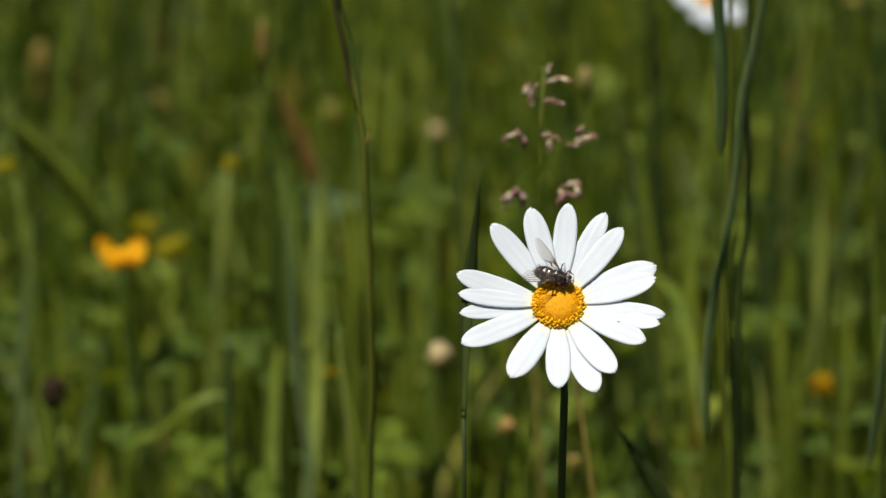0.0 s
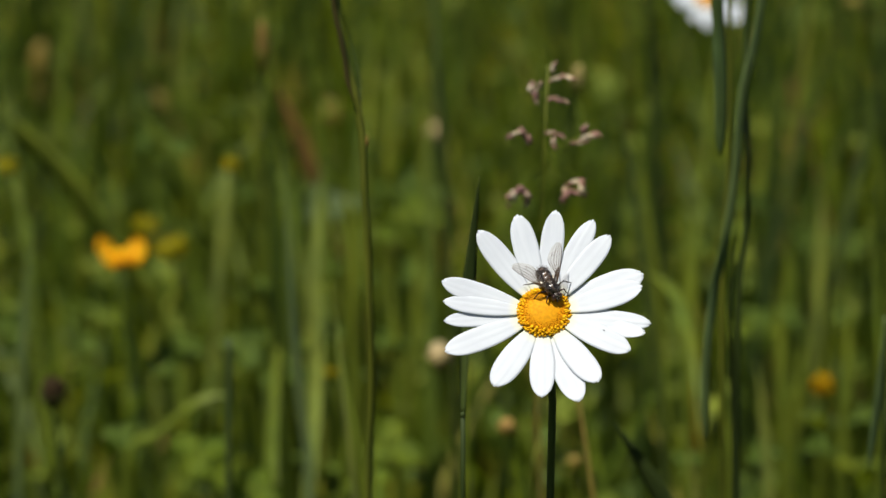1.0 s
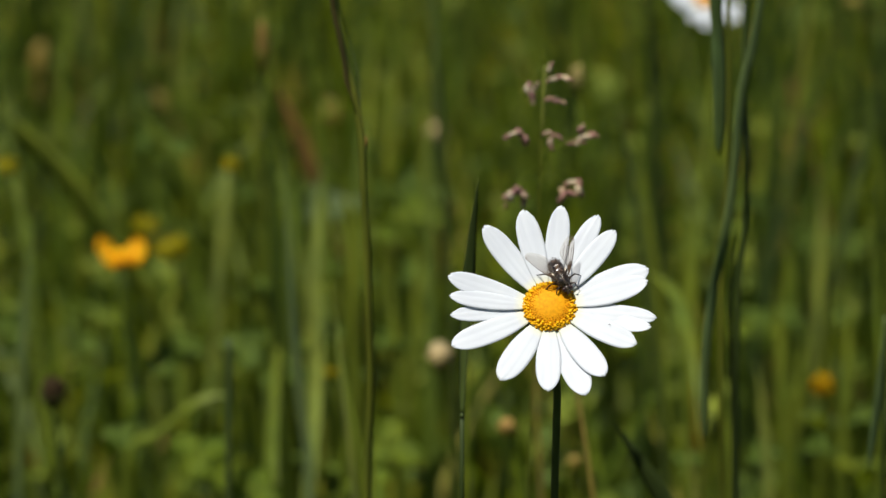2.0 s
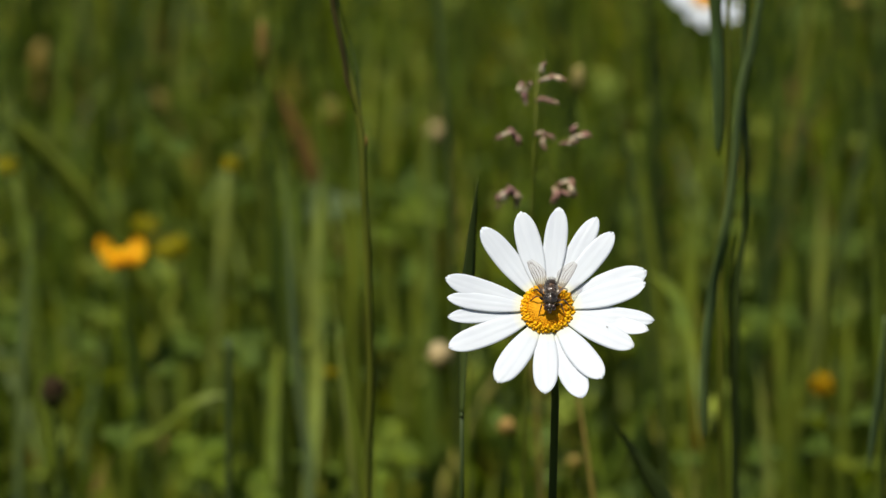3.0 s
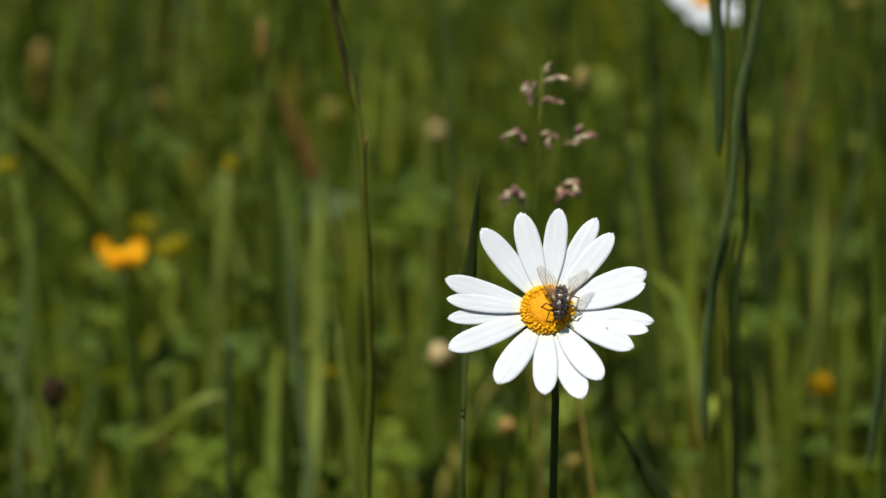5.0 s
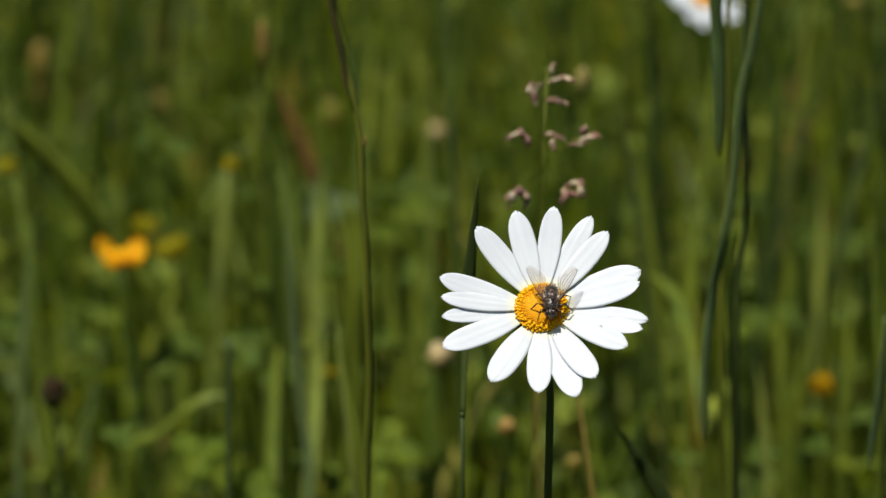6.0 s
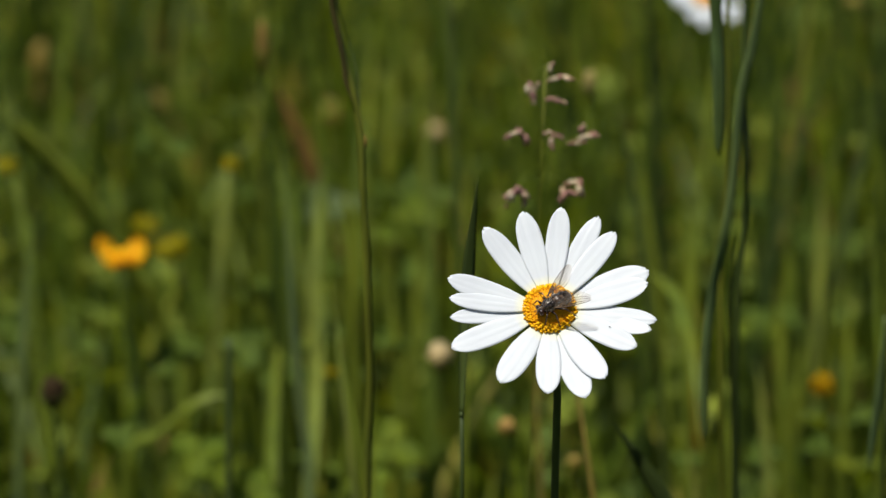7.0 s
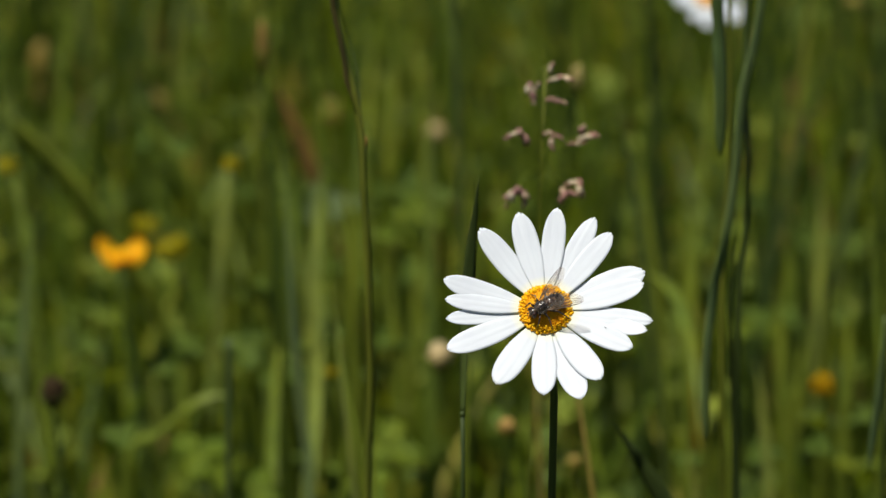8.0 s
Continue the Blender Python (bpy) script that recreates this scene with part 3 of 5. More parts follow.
# ---- grasses, buds and flowers around the daisy ----
def grass_blade(base, via, tip, width, material, label, name="meadow_grass", stem=False, face=(-0.8, -0.7, 0.25), sheath=0.0, taper=0.055, slim=0.0):
    """One blade from its foot by way of a point to its tip, folded along the middle; its origin is at the foot."""
    base, via, tip = Vector((*base, 0.0)), Vector(via), Vector(tip)
    pts = [p - base for p in arc3(base, via, tip, 80)]
    long = (tip - base).length
    pts[0].z = -0.008
    bm = bmesh.new()
    n = len(pts)
    if stem:
        w = [width / 2000 * (1.15 - 0.4 * i / n) for i in range(n)]
        sweep(bm, pts, w, w, 7)
    else:
        w = [width / 2000 * max(0.04, min(1, 0.45 + 0.7 * i / n) * (1 - max(0, 1 - (1 - i / (n - 1)) * long / taper) ** 2)) for i in range(n)]
        if slim:
            w = [x * min(1, max(0.36, 0.36 + (i / n - slim) * 14)) for i, x in enumerate(w)]
        sweep(bm, pts, w, [0.00018 + x * 0.12 for x in w], 6, face=face)
    ob = tagged(new(name), label, "grass")
    ob.location = base
    part("stalk" if stem else "blade", bm, material, ob)
    if sheath:
        k = int(n * (1 - sheath))
        bm = bmesh.new()
        sweep(bm, pts[k:], [width / 2000 * min(0.98, 0.6 + 0.1 * i) * (1 + 0.1 * math.sin(i * 1.7)) for i in range(n - k)], [width / 2000 * 0.95] * (n - k), 7)
        part("sheath", bm, BROWN, ob, "dark dry sheath")
    return ob


def leafed_stalk(base, node, via, tip, width, label):
    """A thin stalk with one long leaf that leaves it at a node and twists towards its tip."""
    ob = tagged(new("meadow_grass"), label, "grass")
    b = Vector((*base, 0.0))
    ob.location = b
    node, via, tip = Vector(node) - b, Vector(via) - b, Vector(tip) - b
    pts = arc3((0, 0, -0.008), node.lerp(Vector(), 0.5) + Vector((0.001, 0, 0)), node, 16)
    bm = bmesh.new()
    sweep(bm, pts, [0.0006] * 17, [0.0006] * 17, 7)
    part("stalk", bm, DARK_GREEN, ob)
    bm = bmesh.new()
    blob(bm, Matrix.Translation(node), 0.00075, 0.00075, 0.0009, 8, 6)
    part("node", bm, DARK_GREEN, ob)
    leaf = arc3(node, via, tip, 30)
    half = [width / 2000 * min(1, 0.4 + 0.05 * i) * min(1, (30 - i) / 13) ** 0.8 + 0.00006 for i in range(31)]
    bm = bmesh.new()
    sweep(bm, leaf[:15], half[:15], [0.0002] * 15, 6, face=(-0.7, -0.8, 0.3))
    part("blade", bm, DARK_GREEN, ob)
    # the turned tip gets its shade from a darker material than the blade
    bm = bmesh.new()
    sweep(bm, leaf[14:], half[14:], [0.0002] * 17, 6, face=(0.3, -1, -0.4))
    part("blade_tip", bm, SHADE_GREEN, ob, "twisted tip of the leaf, shade put into its green")
    return ob


def spline(points, n=8):
    """A smooth curve through all the points, n steps between each two."""
    p = [Vector(q) for q in points]
    p = [p[0] * 2 - p[1], *p, p[-1] * 2 - p[-2]]
    out = []
    for a, b, c, d in zip(p, p[1:], p[2:], p[3:]):
        for k in range(n):
            t = k / n
            out.append(((b * 2) + (c - a) * t + (a * 2 - b * 5 + c * 4 - d) * t ** 2 + (b * 3 - a - c * 3 + d) * t ** 3) * 0.5)
    return out + [p[-2]]


def drooping_grass(base, top, leaf_points, width, material, label, tip_blunt=3, face=(0.5, -0.9, 0.1)):
    """A stalk whose one long leaf bends over at the top and hangs down to its tip."""
    ob = tagged(new("meadow_grass"), label, "grass")
    b = Vector((*base, 0.0))
    ob.location = b
    top = Vector(top) - b
    bm = bmesh.new()
    sweep(bm, arc3((0, 0, -0.008), top.lerp(Vector(), 0.5) + Vector((0.002, 0.002, 0)), top, 18), [0.0007] * 19, [0.0007] * 19, 7)
    part("stalk", bm, DARK_GREEN, ob)
    leaf = spline([top] + [Vector(q) - b for q in leaf_points], 8)
    n = len(leaf)
    half = [width / 2000 * min(1, 0.3 + 0.08 * i) * min(1, (n - 1 - i) / tip_blunt) ** 0.6 * (1 + 0.04 * math.sin(i * 0.35)) + 0.00006 for i in range(n)]
    bm = bmesh.new()
    sweep(bm, leaf, half, [0.0002] * n, 6, face=face)
    part("blade", bm, material, ob)
    return ob


def curved_stalk(base, points, width, material, label, blade=False, face=(-0.6, -0.8, 0.2), taper=22, foot_width=1.0):
    """A stalk or a blade that winds upwards through the points."""
    ob = tagged(new("meadow_grass"), label, "grass")
    b = Vector((*base, 0.0))
    ob.location = b
    first = Vector(points[0]) - b
    foot = Vector((0, 0, -0.008))
    rise = max(2, int(first.length / 0.04))
    pts = spline([foot.lerp(first, k / rise) for k in range(rise)] + [Vector(q) - b for q in points], 8)
    n = len(pts)
    bm = bmesh.new()
    if blade:
        w = [width / 2000 * max(0.05, min(1, (n - 1 - i) / taper) ** 0.7) for i in range(n)]
        w = [x * min(1, foot_width + 3.5 * max(0, i / n - 0.55)) for i, x in enumerate(w)]
        sweep(bm, pts, w, [0.00018 + x * 0.1 for x in w], 6, face=face)
    else:
        w = [width / 2000 * (1.1 - 0.3 * i / n) * (1 + 0.02 * math.sin(i * 0.8)) for i in range(n)]
        sweep(bm, pts, w, w, 7)
    part("blade" if blade else "stalk", bm, material, ob)
    return ob


def leafy_stalk(base, stem, width, material, leaf_points, leaf_width, leaf_material, label, tip_blunt=3):
    """A winding stalk from whose top one long leaf bends over and hangs down."""
    ob = curved_stalk(base, stem, width, material, label)
    b = Vector((*base, 0.0))
    leaf = spline([Vector(q) - b for q in (stem[-1], *leaf_points)], 8)
    n = len(leaf)
    half = [leaf_width / 2000 * min(1, 0.3 + 0.08 * i) * min(1, (n - 1 - i) / tip_blunt) ** 0.6 * (1 + 0.04 * math.sin(i * 0.35)) + 0.00006 for i in range(n)]
    bm = bmesh.new()
    sweep(bm, leaf, half, [0.0002] * n, 6, face=(0.5, -0.9, 0.1))
    part("blade", bm, leaf_material, ob)
    return ob


def sheathed_stalk(base, stem, sheath, strand, bract, label):
    """A stalk with a dry brown sheath peeling from its upper part, a thin split strand beside it and one small bract."""
    ob = curved_stalk(base, stem, 2.5, OLIVE, label)
    b = Vector((*base, 0.0))
    pts = spline([Vector(q) - b for q in sheath], 6)
    n = len(pts)
    bm = bmesh.new()
    sweep(bm, pts, [0.00072 * min(1, 0.25 + (n - 1 - i) / 8) for i in range(n)], [0.0004] * n, 7)
    part("sheath", bm, DRY_SHEATH, ob, "dark dry sheath")
    pts = spline([Vector(q) - b for q in strand], 6)
    n = len(pts)
    bm = bmesh.new()
    sweep(bm, pts, [0.0004 - 0.0003 * i / n for i in range(n)], [0.0003 - 0.0002 * i / n for i in range(n)], 5)
    part("strand", bm, DARK_GREEN, ob, "thin split strand of the sheath")
    bm = bmesh.new()
    blob(bm, Matrix.Translation(Vector(bract) - b), 0.0004, 0.0004, 0.0017, 7, 6)
    part("bract", bm, OCHRE, ob, "small ochre bract")
    return ob


def stalk_pts(base, top, bow=0.02):
    b, t = Vector((0, 0, -0.008)), Vector(top) - Vector((*base, 0))
    mid = b.lerp(t, 0.55) + Vector((bow, 0, 0))
    return arc3(b, mid, t, 14)


def bud_flower(base, top, sizes, material, label, name="flower_bud", stem_mat=None, stem_w=1.3, lean=(0, 0, 1), bow=0.008, scales=0):
    """A closed head on a thin stalk: an uneven egg clasped by small bracts."""
    thing = tagged(new(name), label, "flower bud")
    thing.location = (*base, 0)
    pts = stalk_pts(base, top, bow)
    bm = bmesh.new()
    w = [stem_w / 2000] * len(pts)
    sweep(bm, pts, w, w, 7)
    part("stalk", bm, stem_mat or MID_GREEN, thing)
    bm = bmesh.new()
    rx, rz = sizes[0] / 2000, sizes[1] / 2000
    m = aim(pts[-1] + Vector(lean).normalized() * rz * 0.7, lean)
    blob(bm, Matrix(), 1, 1, 1, 28, 18)
    for v in bm.verts:
        a, z = math.atan2(v.co.y, v.co.x), v.co.z
        k = 1 + (0.10 * math.cos(a * 7 + z * 9) * math.cos(z * 14) if scales else 0.04 * math.cos(a * 6)) + 0.16 * noise.noise(v.co * 1.6 + Vector((base[0] * 90, 0, 0)))
        v.co = m @ Vector((v.co.x * rx * k, v.co.y * rx * k, z * rz * k))
    part("head", bm, material, thing)
    for k in range(6):
        bm = bmesh.new()
        a = k * 1.047
        p0 = m @ Vector((rx * 0.2 * math.cos(a), rx * 0.2 * math.sin(a), -rz * 0.98))
        p1 = m @ Vector((rx * 0.95 * math.cos(a), rx * 0.95 * math.sin(a), -rz * 0.55))
        p2 = m @ Vector((rx * 1.12 * math.cos(a), rx * 1.12 * math.sin(a), -rz * 0.05))
        sweep(bm, [p0, p1, p2], [rx * 0.2, rx * 0.3, rx * 0.05], [rx * 0.05] * 3, 5, face=m.to_3x3() @ Vector((math.cos(a), math.sin(a), 0)))
        part("sepal", bm, stem_mat or MID_GREEN, thing)
    return thing


def buttercup(base, top, size, lean, label, spread=0.75, material=None, turn=0.3, sizes=(1, 1, 1, 1, 1)):
    """Five glossy cupped petals round a tuft of stamens, on a thin stalk."""
    thing = tagged(new("buttercup"), label, "buttercup", group="buttercups in the meadow")
    thing.location = (*base, 0)
    pts = stalk_pts(base, top, 0.01)
    bm = bmesh.new()
    sweep(bm, pts, [0.0008] * len(pts), [0.0008] * len(pts), 7)
    part("stalk", bm, MID_GREEN, thing)
    z = Vector(lean).normalized()
    x = (Vector((1, 0, 0)) - z * z.x).normalized()
    m = Matrix.Translation(pts[-1]) @ Matrix((x, z.cross(x), z)).transposed().to_4x4() @ Matrix.Rotation(turn, 4, "Z")
    R = size / 2000
    for k in range(5):
        bm = bmesh.new()
        rows = []
        for i in range(9):
            u = i / 8
            hw = R * 0.62 * math.sin(math.pi * min(1, 0.12 + 0.80 * u)) ** 0.6
            row = []
            for j in range(7):
                v = j / 3 - 1
                x = R * spread * (u ** 0.85) * (1 - 0.10 * v * v)
                z = R * (1.0 - spread * 0.62) * u ** 1.6 + R * 0.16 * v * v * u
                row.append(bm.verts.new((x, hw * v, z)))
            rows.append(row)
        for a, b in zip(rows, rows[1:]):
            for j in range(6):
                bm.faces.new((a[j], b[j], b[j + 1], a[j + 1]))
        r = bmesh.ops.solidify(bm, geom=bm.faces[:], thickness=0.0003)
        p = part("petal", bm, material or BUTTER, thing)
        p.matrix_local = m @ Matrix.Rotation(k * 1.2566, 4, "Z") @ Matrix.Diagonal((sizes[k], sizes[k], sizes[k], 1))
    bm = bmesh.new()
    blob(bm, m @ Matrix.Translation((0, 0, R * 0.12)), R * 0.2, R * 0.2, R * 0.2, 10, 7)
    for k in range(26):
        a, r = k * 2.4, R * 0.26 * math.sqrt((k + 1) / 26)
        blob(bm, m @ Matrix.Translation((r * math.cos(a), r * math.sin(a), R * 0.3 - r * 0.3)), R * 0.045, R * 0.045, R * 0.07, 5, 4)
    tagged(part("stamen_tuft", bm, FLORET, thing), kind="stuff")
    return thing


def quaking_grass(base, top, sprays):
    """A flowering grass: a thin stalk with spikelets of overlapping glumes on hair-fine branches."""
    thing = tagged(new("flowering_grass"), "flowering grass stalk with purplish drooping spikelets", "flowering grass")
    thing.location = (*base, 0)
    b = Vector((*base, 0))
    pts = stalk_pts(base, top, -0.004)
    bm = bmesh.new()
    w = [0.0007 - 0.0004 * i / len(pts) for i in range(len(pts))]
    sweep(bm, pts, w, w, 6)
    part("stalk", bm, OLIVE, thing)
    for i, (x, y, z, long, wide, ang) in enumerate(sprays):
        c = Vector((x, y, z)) - b
        d = Vector((math.cos(radians(ang)), 0.25 * math.sin(i * 2.1), math.sin(radians(ang))))
        root = min(pts, key=lambda p: (p - Vector((c.x * 0.3 + pts[-1].x * 0.7, c.y, c.z - 0.006))).length)
        end = c - d.normalized() * long / 2000
        bm = bmesh.new()
        sweep(bm, arc3(root, root.lerp(end, 0.55) + Vector((0, 0, 0.003)), end, 6), [0.00008] * 7, [0.00008] * 7, 5)
        part("branch", bm, MID_GREEN, thing)
        bm = bmesh.new()
        m = aim(c, d) @ Matrix.Rotation(i * 0.9, 4, "Z")
        L, Wd = long / 1500, wide / 1350
        rnd = random.Random(i * 17 + 3)
        for k in range(5):
            f = k / 4
            off = Vector((rnd.uniform(-1, 1) * Wd * 0.25, rnd.uniform(-1, 1) * Wd * 0.3 - Wd * 0.5 * (f - 0.5) ** 2, L * (1.1 * f - 0.55)))
            tilt = d + Vector((rnd.uniform(-0.35, 0.35), rnd.uniform(-0.3, 0.3), -rnd.uniform(0.0, 0.5)))
            size = rnd.uniform(0.85, 1.15) * (1 - 0.3 * abs(f - 0.5))
            blob(bm, aim(m @ off, tilt), Wd * 0.62 * size, Wd * 0.45 * size, (L * 0.42 + Wd * 0.15) * size, 7, 6, 0.2, k + i)
        part("spikelet", bm, SPIKELET, thing)
    return thing


def small_daisy(base, top, face, size, label):
    thing = tagged(new("oxeye_daisy"), label, "daisy")
    thing.location = (*base, 0)
    pts = stalk_pts(base, top, 0.006)
    bm = bmesh.new()
    sweep(bm, pts, [0.001] * len(pts), [0.001] * len(pts), 7)
    part("stem", bm, MID_GREEN, thing)
    m = aim(pts[-1], face)
    for rim, name, material in ((False, "disc", FLORET_BUD), (True, "floret_ring", FLORET)):
        part(name, disc_mesh(size * 0.0068 / 50, 0.0046, 90, rim), material, thing).matrix_local = m
    rnd = random.Random(12)
    for k in range(14):
        p = part("petal", petal_mesh(size / 2000 * rnd.uniform(0.9, 1.03), size * 0.125 / 1000, 900 + k), PETAL, thing)
        p.matrix_local = m @ Matrix.Rotation(k * 6.2832 / 14 + rnd.uniform(-0.12, 0.12), 4, "Z") @ Matrix.Rotation(radians(rnd.uniform(-4, 14)), 4, "Y") @ Matrix.Translation((0, 0, 0.0003 * (k % 2)))
    return thing


def clover_plant(base, top, size, tilt, material, label):
    """A three-part leaf on a thin stalk, opened to the sun."""
    thing = tagged(new("clover"), label, "clover", group="clover leaves in the sun")
    thing.location = (*base, 0)
    pts = stalk_pts(base, top, 0.012)
    bm = bmesh.new()
    sweep(bm, pts, [0.0006] * len(pts), [0.0006] * len(pts), 6)
    part("stalk", bm, MID_GREEN, thing)
    m = aim(pts[-1], tilt)
    for k in range(3):
        bm = bmesh.new()
        rows = []
        for i in range(8):
            u = i / 7
            hw = size / 2000 * 0.62 * math.sin(math.pi * (0.10 + 0.78 * u)) ** 0.65
            rows.append([bm.verts.new((size / 1000 * 0.62 * u * (1 - 0.06 * abs(v)), hw * v, size / 1000 * (0.16 * abs(v) * u - 0.10 * u * u))) for v in (-1, -0.55, 0, 0.55, 1)])
        for a, b in zip(rows, rows[1:]):
            for j in range(4):
                bm.faces.new((a[j], b[j], b[j + 1], a[j + 1]))
        bmesh.ops.solidify(bm, geom=bm.faces[:], thickness=0.0003)
        leaf = part("leaflet", bm, material, thing)
        leaf.matrix_local = m @ Matrix.Rotation(k * 2.094 + base[0] * 40, 4, "Z")
    return thing


stalk_b = leafy_stalk((0.0930, 0.9320), [
    (0.0910, 0.9250, 0.3101), (0.0895, 0.9200, 0.3554), (0.0897, 0.9200, 0.3803), (0.0912, 0.9200, 0.3978), (0.0914, 0.9200, 0.4186),
    (0.0903, 0.9250, 0.4382), (0.0918, 0.9300, 0.4749), (0.0950, 0.9300, 0.5000)], 2.0, DARK_GREEN, [
    (0.0947, 0.9200, 0.4731), (0.0920, 0.9150, 0.4546), (0.0882, 0.9100, 0.4395), (0.0863, 0.9050, 0.4185), (0.0836, 0.9000, 0.4009),
    (0.0801, 0.9000, 0.3820), (0.0779, 0.8950, 0.3626), (0.0775, 0.8900, 0.3389)], 3.1, BLUE_GREEN, "tall winding grass stalk with one long blue-green leaf hanging down")
blade_c = leafy_stalk((0.0885, 0.9380), [(0.0874, 0.935, 0.3068), (0.086, 0.93, 0.3417), (0.0854, 0.93, 0.3705), (0.0855, 0.93, 0.3918), (0.0863, 0.93, 0.4112), (0.0865, 0.93, 0.4303), (0.0863, 0.93, 0.4493), (0.0851, 0.93, 0.4732)], 1.7, OLIVE, [
    (0.0804, 0.9150, 0.4772), (0.0809, 0.9100, 0.4580), (0.0814, 0.9050, 0.4422), (0.0811, 0.9000, 0.4233)], 4.6, SLATE_GREEN, "olive grass stalk with a broad dark green hanging leaf", tip_blunt=4)
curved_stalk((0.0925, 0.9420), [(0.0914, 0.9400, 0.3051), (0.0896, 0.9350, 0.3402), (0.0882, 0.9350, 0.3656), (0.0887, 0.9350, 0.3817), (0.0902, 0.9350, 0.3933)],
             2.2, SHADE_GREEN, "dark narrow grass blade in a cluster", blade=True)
curved_stalk((-0.0400, 1.1600), [(-0.0517, 1.15, 0.2489), (-0.054, 1.15, 0.2714), (-0.0563, 1.15, 0.2982), (-0.0578, 1.15, 0.3313), (-0.0593, 1.15, 0.3683)], 5.0, MIST_GREEN, "soft blue-green grass blade", blade=True)
drooping_grass((0.1364, 0.9269), (0.1332, 0.9169, 0.3705), [(0.1315, 0.9115, 0.3490), (0.1281, 0.9054, 0.3246)], 3.1, BLUE_GREEN, "grass stalk with a hanging blue-green leaf")
stalk_l = sheathed_stalk((-0.0225, 0.8625), [
    (-0.0212, 0.8580, 0.3326), (-0.0201, 0.8560, 0.3672), (-0.0204, 0.8550, 0.3906), (-0.0209, 0.8550, 0.4102), (-0.0217, 0.8550, 0.4232),
    (-0.0220, 0.8560, 0.4358), (-0.0229, 0.8570, 0.4436), (-0.0244, 0.8580, 0.4514), (-0.0275, 0.8600, 0.4638), (-0.0304, 0.8620, 0.4824), (-0.0330, 0.8640, 0.5050)],
    [(-0.0330, 0.8622, 0.5050), (-0.0304, 0.8600, 0.4827), (-0.0296, 0.8595, 0.4733), (-0.0279, 0.8585, 0.4656), (-0.0268, 0.8575, 0.4595), (-0.0261, 0.8565, 0.4541), (-0.0242, 0.8555, 0.4484)],
    [(-0.0226, 0.8580, 0.4450), (-0.0229, 0.8610, 0.4537), (-0.0242, 0.8630, 0.4592), (-0.0260, 0.8640, 0.4662), (-0.0285, 0.8640, 0.4757), (-0.0300, 0.8640, 0.4850)],
    (-0.0208, 0.8545, 0.4377), "bent olive green grass stalk with a dark brown sheath")
blade_k = leafed_stalk((0.0024, 0.8052), (0.0054, 0.7852, 0.3797), (0.0071, 0.7939, 0.4146), (0.0098, 0.8002, 0.4400), 3.7, "grass stalk with one pointed dark green leaf")
panicle = quaking_grass((0.0271, 0.9057), (0.0292, 0.8950, 0.4511), [
    (0.0304, 0.8911, 0.4507, 3.5, 1.4, 88),
    (0.0317, 0.8938, 0.4472, 3.9, 1.4, 25),
    (0.0350, 0.8950, 0.4472, 4.2, 1.4, -14),
    (0.0246, 0.8937, 0.4442, 3.2, 2.6, -60),
    (0.0256, 0.8932, 0.4415, 2.9, 2.2, -75),
    (0.0267, 0.8944, 0.4452, 2.2, 1.4, 80),
    (0.0308, 0.8942, 0.4415, 3.2, 1.6, 10),
    (0.0333, 0.8931, 0.4407, 3.2, 1.6, -8),
    (0.0195, 0.8926, 0.4311, 4.8, 1.6, 30),
    (0.0221, 0.8928, 0.4314, 3.5, 1.9, -50),
    (0.0231, 0.8934, 0.4292, 3.2, 2.9, -70),
    (0.0299, 0.8946, 0.4311, 2.6, 1.4, 20),
    (0.0325, 0.8911, 0.4309, 3.2, 1.3, -20),
    (0.0308, 0.8924, 0.4285, 3.2, 1.8, 85),
    (0.0397, 0.8911, 0.4326, 2.9, 2.1, 75),
    (0.0407, 0.8913, 0.4302, 4.8, 2.2, 10),
    (0.0433, 0.8949, 0.4306, 3.2, 1.8, -20),
    (0.0385, 0.8939, 0.4282, 4.8, 1.3, 5),
    (0.0196, 0.8926, 0.4128, 3.2, 3.2, 60),
    (0.0222, 0.8928, 0.4139, 4.2, 2.9, -30),
    (0.0232, 0.8934, 0.4117, 4.2, 1.6, -85),
    (0.0179, 0.8944, 0.4094, 1.6, 1.3, 60),
    (0.0373, 0.8947, 0.4165, 4.5, 2.1, 12),
    (0.0393, 0.8938, 0.4146, 3.9, 2.2, -80),
    (0.0347, 0.8917, 0.4128, 4.2, 2.4, 78),
    (0.0370, 0.8913, 0.4138, 2.6, 2.2, 0),
])
seed = bud_flower((0.0485, 1.2490), (0.0565, 1.2290, 0.3783), (5.2, 11.2), CREAM, "oval straw-coloured grass seed head on a stalk", name="faded_flower", stem_mat=MID_GREEN, stem_w=1.3, lean=(0, 0, 1), bow=0.008, scales=0)
far_daisy = small_daisy((0.1447, 1.6533), (0.1385, 1.6333, 0.3475), (0.30, -0.40, 0.87), 45, "white oxeye daisy in the grass farther off")
buttercup((-0.1318, 1.3770), (-0.1418, 1.3570, 0.2757), 31.1, (0.0, -0.25, 0.97), "open golden yellow buttercup on a thin stalk", spread=0.80, turn=3.05, sizes=(1.0, 0.5, 0.5, 0.88, 0.35))
buttercup((0.1700, 1.2959), (0.1600, 1.2759, 0.2400), 16.5, (0.05, -0.30, 0.95), "small half-open yellow buttercup in the grass", spread=0.25, turn=0.30, material=SOFT_YELLOW)
buttercup((-0.0877, 1.4358), (-0.0977, 1.4158, 0.3048), 13.0, (0, 0, 1), "greenish yellow buttercup just opening", spread=0.40, turn=0.30, material=GREEN_YELLOW)
